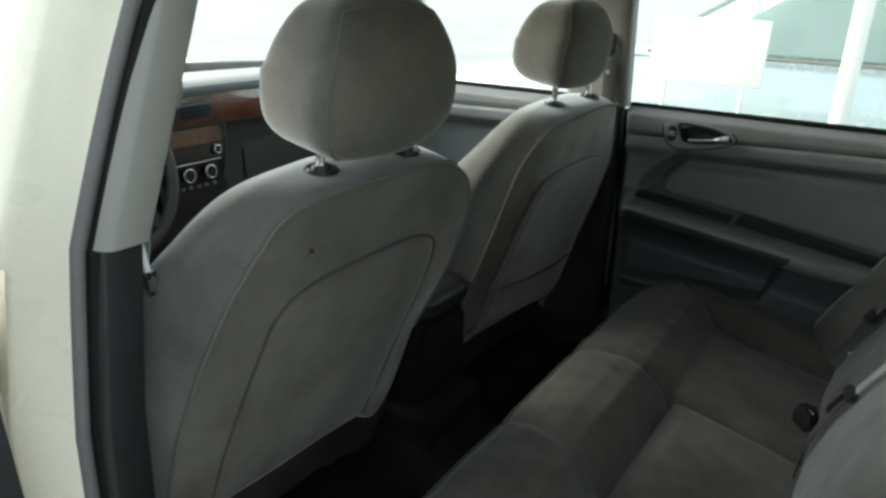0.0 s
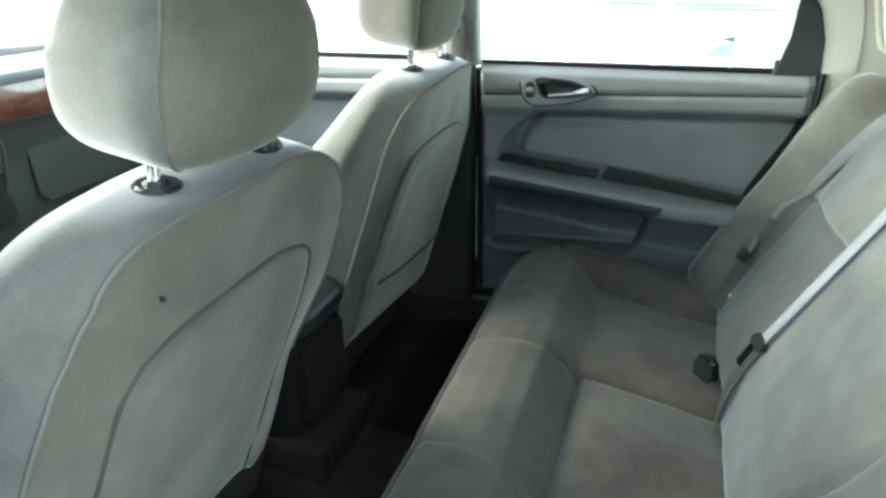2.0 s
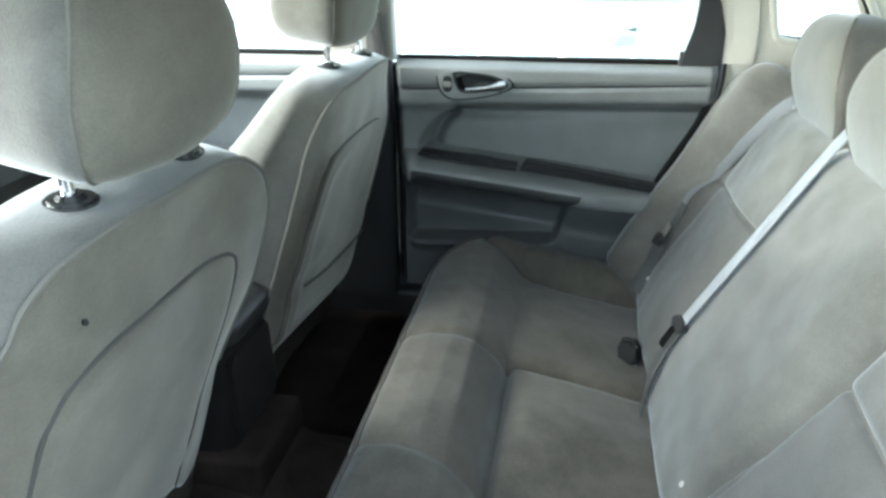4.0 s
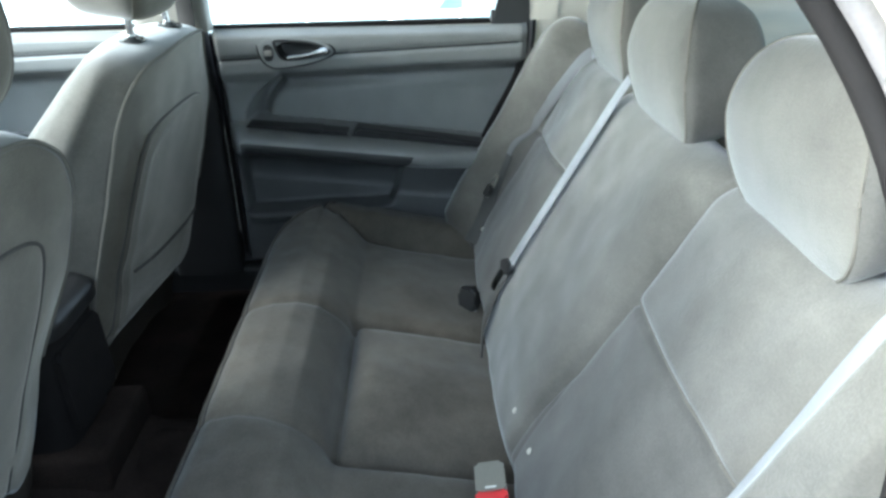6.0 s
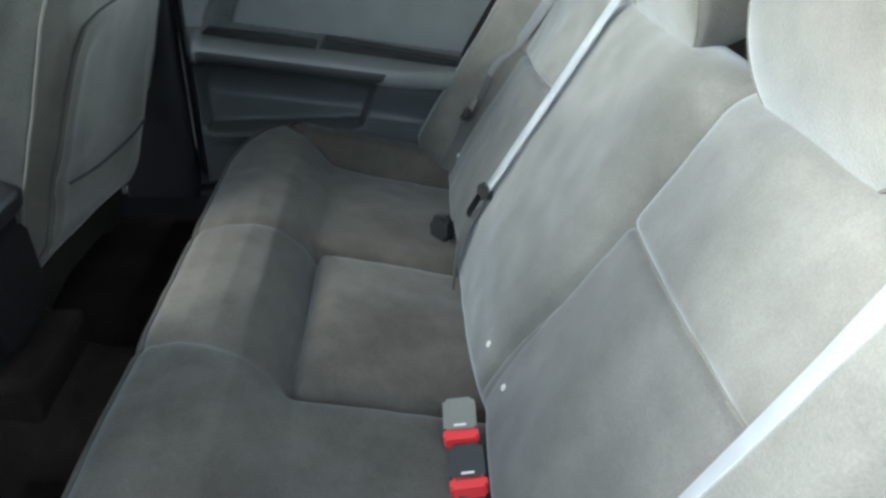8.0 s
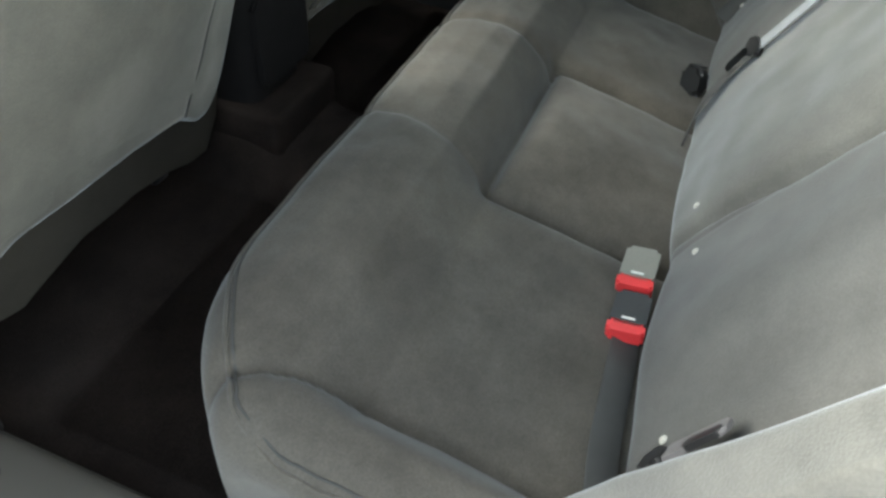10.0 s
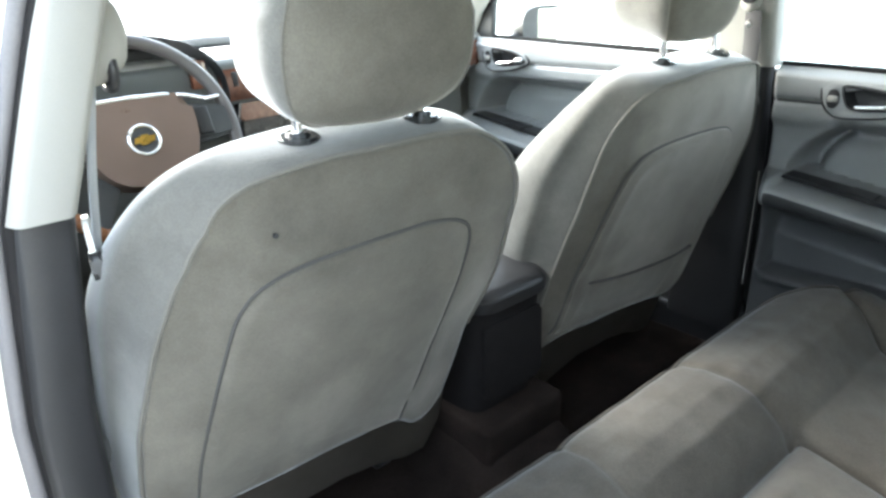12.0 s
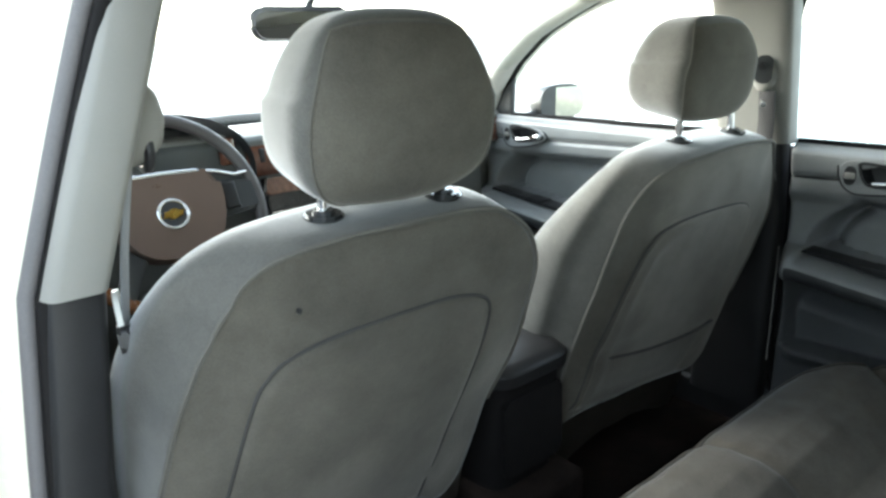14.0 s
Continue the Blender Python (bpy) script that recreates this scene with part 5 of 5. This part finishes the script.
    part("stack_wood", prism(rrect(0.182, 0.044, 0.006), 0.012, pose(-0.022, 1.618, 0.880, 82, 0, 0), 0.003), WOOD, d, "burl wood stack top")
    part("radio_face", prism(rrect(0.174, 0.036, 0.004), 0.012, pose(-0.022, 1.618, 0.838, 82, 0, 0), 0.002), GLASS_DARK, d, "dark glossy radio face")
    part("radio_slot", prism(rrect(0.165, 0.004, 0.001), 0.006, pose(-0.022, 1.612, 0.814, 82, 0, 0), 0.001), CHROME, d, "bright slot edge")
    for sx in (-1, 1):
        part("stack_edge", tube([(-0.022 + sx * 0.094, 1.604, 0.902), (-0.022 + sx * 0.102, 1.610, 0.85), (-0.022 + sx * 0.098, 1.620, 0.77), (-0.022 + sx * 0.088, 1.628, 0.71)], 0.004, 8), CHROME, d, "bright edge strip")
    for x, z, r in ((0.048, 0.838, 0.010), (-0.043, 0.785, 0.016), (0.022, 0.785, 0.016), (-0.095, 0.785, 0.009)):
        kb = part("stack_knob", cyl(r, 0.022, pose(x, 1.612, z, 82, 0, 0), 24, 0.003), BLACK, d, "black rotary knob")
        part("knob_ring", torus(r, 0.0026, pose(x, 1.604, z + 0.001, 82, 0, 0), 28, 8), CHROME, kb, "chrome knob ring")
    for i in range(6):
        part("stack_button", rbox((0.014, 0.008, 0.008), pose(-0.085 + 0.024 * i, 1.614, 0.752), 0.002), TRIM_GREY, d, "small pale button")
    for k, x in enumerate((-0.025,)):
        v = part("air_vent", rbox((0.116, 0.03, 0.044), pose(x, 1.606, 0.946), 0.006), BLACK, d, "black air vent")
        for j in range(4):
            part("vent_slat", rbox((0.106, 0.012, 0.003), pose(x, 1.589, 0.931 + 0.010 * j, 20, 0, 0), 0.001), VINYL, v)
    for x in (-0.122, -0.098):
        part("dash_switch", rbox((0.014, 0.012, 0.032), pose(x, 1.602, 0.955), 0.003), BLACK, d, "small black dash switch")
    part("glove_lid", prism(rrect(0.44, 0.16, 0.02), 0.02, pose(0.40, 1.668, 0.78, 84, 0, 0), 0.006), DASH_FACE, d, "grey glove box lid")

    w = thing("steering_wheel", (-0.383, 1.50, 0.85), "dark four-spoke steering wheel with a round emblem", "steering wheel")
    M = pose(-0.401, 1.452, 0.895, 64, 0, 0)
    part("wheel_rim", torus(0.190, 0.0130, M, 64, 12), mat("grey_wheel_leather", (0.080, 0.071, 0.069), 0.4, var=0.1, grain=900.0, bump=0.15), w, "dark leather rim")
    # tan arc painted for the warm reflection low on the rim
    arc = [M @ Vector((0.190 * math.cos(a), 0.190 * math.sin(a), 0.0)) for a in np.linspace(radians(208), radians(256), 24)]
    part("rim_warm_arc", tube(arc, 0.0138, 12), mat("rim_reflection_tan", (0.22, 0.085, 0.03), 0.3, var=0.15, coat=0.4, bump=0.05), w, "tan arc painted for a warm reflection on the rim")
    pad = [(-0.10, 0.055), (-0.06, 0.068), (0.06, 0.068), (0.10, 0.055), (0.105, 0.0), (0.085, -0.06), (0.04, -0.092), (-0.04, -0.092), (-0.085, -0.06), (-0.105, 0.0)]
    pad = [(p.x, p.y) for p in smooth_path([(*p, 0) for p in pad] + [(*pad[0], 0)], 5)[:-1]]
    part("airbag_pad", prism(pad, 0.05, M @ pose(0, 0, 0.012), 0.016, seg=3), mat("brown_grey_pad", (0.128, 0.088, 0.070), 0.32, var=0.1, bump=0.2, grain=900.0), w, "brown-grey airbag pad")
    for sx in (-1, 1):
        part("spoke", prism([(sx * 0.09, 0.052), (sx * 0.191, 0.040), (sx * 0.193, -0.02), (sx * 0.10, -0.03)], 0.022, M, 0.006), VINYL, w, "upper spoke")
        part("spoke_trim", tube([M @ Vector(p) for p in ((0, 0.068, 0.034), (sx * 0.06, 0.066, 0.034), (sx * 0.105, 0.060, 0.028), (sx * 0.145, 0.052, 0.016), (sx * 0.181, 0.058, 0.006))], 0.0048, 8), CHROME, w, "bright spoke trim")
        part("spoke", prism([(sx * 0.05, -0.07), (sx * 0.085, -0.05), (sx * 0.134, -0.146), (sx * 0.104, -0.164)], 0.02, M, 0.005), VINYL, w, "lower spoke")
        part("thumb_buttons", rbox((0.03, 0.055, 0.01), M @ pose(sx * 0.128, 0.012, 0.014), 0.004), BLACK, w, "black thumb switch")
    em = part("emblem_ring", torus(0.027, 0.0035, M @ pose(0, -0.012, 0.038), 32, 8), CHROME, w, "chrome emblem ring")
    part("emblem_bar", prism([(-0.020, -0.006), (-0.016, 0.005), (-0.006, 0.005), (-0.005, 0.009), (0.008, 0.009), (0.008, 0.005), (0.020, 0.006), (0.016, -0.005), (0.006, -0.005), (0.005, -0.009), (-0.008, -0.009), (-0.008, -0.005)], 0.005, M @ pose(0, -0.012, 0.040), 0.001), GOLD, em, "plain gold bar shape")
    part("emblem_disc", cyl(0.026, 0.003, M @ pose(0, -0.012, 0.0365), 32), VINYL, em)
    part("column", tube([(-0.383, 1.47, 0.885), (-0.383, 1.62, 0.82)], 0.045, 16), VINYL, w, "dark steering column cover")
    part("stalk", tube([(-0.43, 1.52, 0.88), (-0.52, 1.50, 0.90), (-0.56, 1.49, 0.905)], 0.007, 8), BLACK, w, "black control stalk")

    m = thing("inside_mirror", (0.0, 1.48, 1.25), "dark rear-view mirror on the windscreen", "mirror")
    part("mirror_case", prism(rrect(0.23, 0.066, 0.028), 0.03, pose(-0.048, 1.50, 1.238, 80, 0, -8), 0.01, seg=3), BLACK, m, "black mirror case")
    part("mirror_glass", prism(rrect(0.216, 0.054, 0.024), 0.004, pose(-0.050, 1.4835, 1.235, 80, 0, -8), 0.001), MIRROR, m, "mirror glass with its reflection's tone tinted in")
    part("mirror_stem", tube([(-0.03, 1.51, 1.245), (-0.01, 1.53, 1.28), (0, 1.50, 1.33)], 0.009, 10), BLACK, m)

    c = thing("centre_console", (0, 1.1, 0.35), "black centre console with a padded armrest lid", "console")
    def box(u, v):
        a = 2 * math.pi * u
        ex = lambda q: math.copysign(abs(q) ** 0.3, q)
        return (0.098 * ex(math.cos(a)) * (1 - 0.10 * (1 - v)), 1.10 + 0.225 * ex(math.sin(a)) * (1 - 0.05 * (1 - v)), 0.40 + 0.224 * v)
    part("console_box", grid(box, 56, 8, closed_u=True, cap=True), RUBBER, c, "black plastic console box")
    def lid(u, v):
        a = 2 * math.pi * u
        ex = lambda q: math.copysign(abs(q) ** 0.32, q)
        k, z = interp(v, (0, 0.15, 0.6, 0.85, 1), (0.97, 1.03, 1.03, 0.95, 0.5)), interp(v, (0, 0.15, 0.6, 0.85, 1), (0.625, 0.631, 0.654, 0.667, 0.671))
        return (0.1 * ex(math.cos(a)) * k, 1.10 + 0.235 * ex(math.sin(a)) * k, z)
    part("armrest_lid", grid(lid, 56, 14, closed_u=True, cap=True), BLACK, c, "padded black vinyl lid")
    part("rear_panel", prism(rrect(0.150, 0.15, 0.012), 0.012, pose(0, 0.874, 0.525, 88, 0, 0), 0.004), RUBBER, c, "dark rear console panel")
    part("console_foot", rbox((0.21, 0.16, 0.08), pose(0, 0.91, 0.375), 0.014, 3), CARPET, c, "brown-black carpeted console foot")
    part("front_tray", rbox((0.19, 0.34, 0.20), pose(0, 1.48, 0.52), 0.02, 3), VINYL, c, "dark front console tray")


def build_small():
    t = thing("tunnel_cover", (0, 0.65, 0.28), "brown-black carpet cover on the floor tunnel", "carpet")
    def tc(u, v):
        x, y = -0.13 + 0.26 * u, 0.44 + 0.42 * v
        return (x, y, 0.345 - 0.05 * abs(x / 0.13) ** 3 + 0.006 * noise.noise((x * 20, y * 20, 1)))
    part("cover", grid(tc, 16, 20), CARPET, t)
    for s in (-1, 1):
        f = thing("floor_mat", (s * 0.42, 0.72, 0.28), "dark brown-black carpet floor mat", "floor mat", "floor mats")
        def fm(u, v):
            x, y = s * (0.17 + 0.48 * u), 0.42 + 0.42 * v
            return (x, y, 0.29 + 0.005 * noise.noise((x * 10, y * 10, 6)))
        b = grid(fm, 30, 24)
        bmesh.ops.solidify(b, geom=b.faces[:], thickness=0.006)
        part("pile_sheet", b, CARPET, f)
    # the dark speck on the driver's backrest
    sp = thing("fabric_tack", (-0.51, 0.752, 0.928), "tiny dark tack mark on the driver backrest", "stain")
    part("tack_head", cyl(0.0032, 0.002, pose(-0.507, 0.7535, 0.929, 75, 0, 0), 10), BLACK, sp)


def build_open_door():
    """The near rear door, swung wide open on its front hinges."""
    d = thing("open_rear_door", (-0.86, 0.93, 0.36), "cream rear door with charcoal lining, standing wide open", "car door")
    M = Matrix.Translation((-0.865, 0.925, 0)) @ Matrix.Rotation(radians(-68), 4, "Z")
    def sheet(u, v, x):
        z = 0.34 + 0.63 * v
        return M @ Vector((x + 0.02 * math.sin(math.pi * v), -0.86 * u, z))
    part("outer_skin", grid(lambda u, v: sheet(u, v, -0.045), 12, 10), PAINT, d, "cream painted outer sheet")
    part("trim_panel", grid(lambda u, v: sheet(u, v, 0.045), 12, 10), VINYL, d, "charcoal moulded lining")
    part("door_edge", tube([M @ Vector((0, 0, z)) for z in np.linspace(0.34, 0.97, 8)], 0.045, 10), PAINT, d, "cream door edge")
    part("window_frame", tube([M @ Vector(p) for p in ((0.02, 0, 0.97), (0.06, -0.03, 1.18), (0.10, -0.08, 1.28), (0.11, -0.20, 1.31), (0.11, -0.5, 1.31), (0.07, -0.72, 1.20), (0.02, -0.84, 0.97))], 0.022, 8), BLACK, d, "black window frame")


def car_outside(x, y, turn, paint, label, tall=1.0):
    """A parked sedan."""
    c = thing("parked_car", (x, y, 0), label, "car", "parked cars")
    M = pose(x, y, 0, 0, 0, turn) @ Matrix.Diagonal((1, 1, tall, 1))
    L, W = 4.7, 1.82
    def hull(u, v):
        a = -L / 2 + L * v
        k = v * 2 - 1
        w = W / 2 * (1 - 0.16 * abs(k) ** 4)
        top = interp(v, (0, 0.03, 0.2, 0.3, 0.7, 0.74, 0.97, 1), (0.72, 0.90, 0.98, 0.98, 0.97, 0.95, 0.78, 0.62))
        prof = [(-1.0, 0.22), (-1.02, 0.45), (-1.0, 0.72), (-0.96, top - 0.04), (-0.9, top), (0, top + 0.02), (0.9, top), (0.96, top - 0.04), (1.0, 0.72), (1.02, 0.45), (1.0, 0.22), (0, 0.2)]
        px, pz = prof[round(u * 12) % 12]
        return M @ Vector((px * w, a, min(pz, top)))
    part("body", grid(hull, 12, 40, closed_u=True, cap=True), paint, c)
    def cabin(u, v):
        a = interp(v, (0, 0.25, 0.7, 1), (-1.75, -1.15, 0.25, 1.05))
        z = interp(v, (0, 0.25, 0.7, 1), (0.97, 1.42, 1.44, 0.96))
        w = W / 2 * 0.93
        prof = [(-1, 0.955), (-0.96, 1.0), (-0.78, z), (0, z + 0.02), (0.78, z), (0.96, 1.0), (1, 0.955)]
        px, pz = prof[round(u * 6)]
        return M @ Vector((px * w, a, min(pz, z)))
    part("greenhouse", grid(cabin, 6, 20), paint, c, smooth=False)
    for a_low, z_low, a_up, z_up, lab in ((0.98, 1.002, 0.32, 1.398, "raked windscreen"), (-1.66, 1.038, -1.20, 1.383, "raked rear window")):
        g = bmesh.new()
        f = g.faces.new([g.verts.new(M @ Vector((px, a, z + 0.036))) for px, a, z in ((-0.64, a_low, z_low), (0.64, a_low, z_low), (0.57, a_up, z_up), (-0.57, a_up, z_up))])
        bmesh.ops.solidify(g, geom=[f], thickness=0.012)
        part("screen_glass", g, GLASS_CAR, c, lab, smooth=False)
    for s in (-1, 1):
        for a0, a1, b0, b1 in ((-1.28, -0.42, -1.05, -0.44), (-0.36, 0.72, -0.36, 0.22)):
            g = bmesh.new()
            q = [g.verts.new(M @ Vector((s * px, a, z))) for px, a, z in ((0.845, a0, 1.0), (0.845, a1, 1.0), (0.70, b1, 1.36), (0.70, b0, 1.36))]
            f = g.faces.new(q)
            bmesh.ops.solidify(g, geom=[f], thickness=0.01 * s)
            part("side_window", g, GLASS_CAR, c, smooth=False)
        part("belt_moulding", tube([M @ Vector((s * 0.872, -1.5, 0.985)), M @ Vector((s * 0.872, 0.95, 0.980))], 0.010, 6), BUCKLE_GREY, c, "grey belt moulding")
        for a in (-1.38, 1.35):
            wh = part("tyre", torus(0.235, 0.085, M @ pose(s * 0.80, a, 0.315, 0, 90, 0), 32, 10), RUBBER, c, "black tyre")
            part("rim", cyl(0.20, 0.10, M @ pose(s * 0.83, a, 0.315, 0, 90, 0), 24, 0.01), BUCKLE_GREY, wh, "grey wheel rim")
    return c


def build_outside():
    silver = mat("silver_blue_paint", (0.48, 0.56, 0.58), 0.25, metal=0.3, var=0.04, bump=0.0, coat=0.7)
    car_outside(3.35, 0.35, 0, silver, "pale blue-silver sedan parked beside the open car")
    # added car on the near side, there to block low sky and ground light
    dark = mat("dark_blue_paint", (0.03, 0.04, 0.06), 0.3, var=0.04, bump=0.0, coat=0.7)
    car_outside(-3.3, 0.1, 0, dark, "dark blue sedan added on the near side to block low light")
    cn = thing("lot_marker", (3.2, 0.03, 0), "small pale green marker flag on a thin stake", "marker")
    part("stake", tube([(2.30, 0.093, 0.0), (2.30, 0.093, 0.80)], 0.006, 8), WHITE, cn)
    part("flag", prism([(-0.035, 0.0), (0.075, 0.0), (0.035, 0.05), (-0.030, 0.055)], 0.012, pose(2.30, 0.118, 0.80, 90, 0, 90), 0.003), mat("pale_green_sheet", (0.20, 0.36, 0.28), 0.6, bump=0.05), cn, "pale green sheet")
    part("tip", prism([(-0.032, 0.0), (0.030, 0.012), (-0.032, 0.026)], 0.012, pose(2.30, 0.118, 0.860, 90, 0, 90), 0.002), mat("dark_green_tip", (0.04, 0.06, 0.05), 0.5, bump=0.05), cn, "dark tip")
    p = thing("sign_post", (2.15, 0.38, 0), "white painted round lot post", "post")
    part("post", cyl(0.035, 2.6, pose(2.15, 0.38, 1.3), 20, 0.01), WHITE, p)
    part("post_foot", cyl(0.09, 0.03, pose(2.15, 0.38, 0.015), 20, 0.006), WHITE, p)
    s = thing("price_board", (2.0, 0.9, 0), "blank white board on thin legs between the cars", "sign")
    part("board", rbox((0.012, 0.46, 0.26), pose(2.0, 0.90, 1.03), 0.004), WHITE, s)
    for y in (0.74, 1.06):
        part("leg", tube([(2.01, y, 0.0), (2.01, y, 0.95)], 0.008, 8), WHITE, s)


build_ground()
build_shell()
build_doors()
build_front_seat(-0.37, 0.0, "grey velour driver seat seen from behind, headrest raised")
build_front_seat(0.37, 1.0, "grey velour passenger seat with a sagging map pocket")
build_bench()
build_belts()
build_dash()
build_small()
build_open_door()
build_outside()
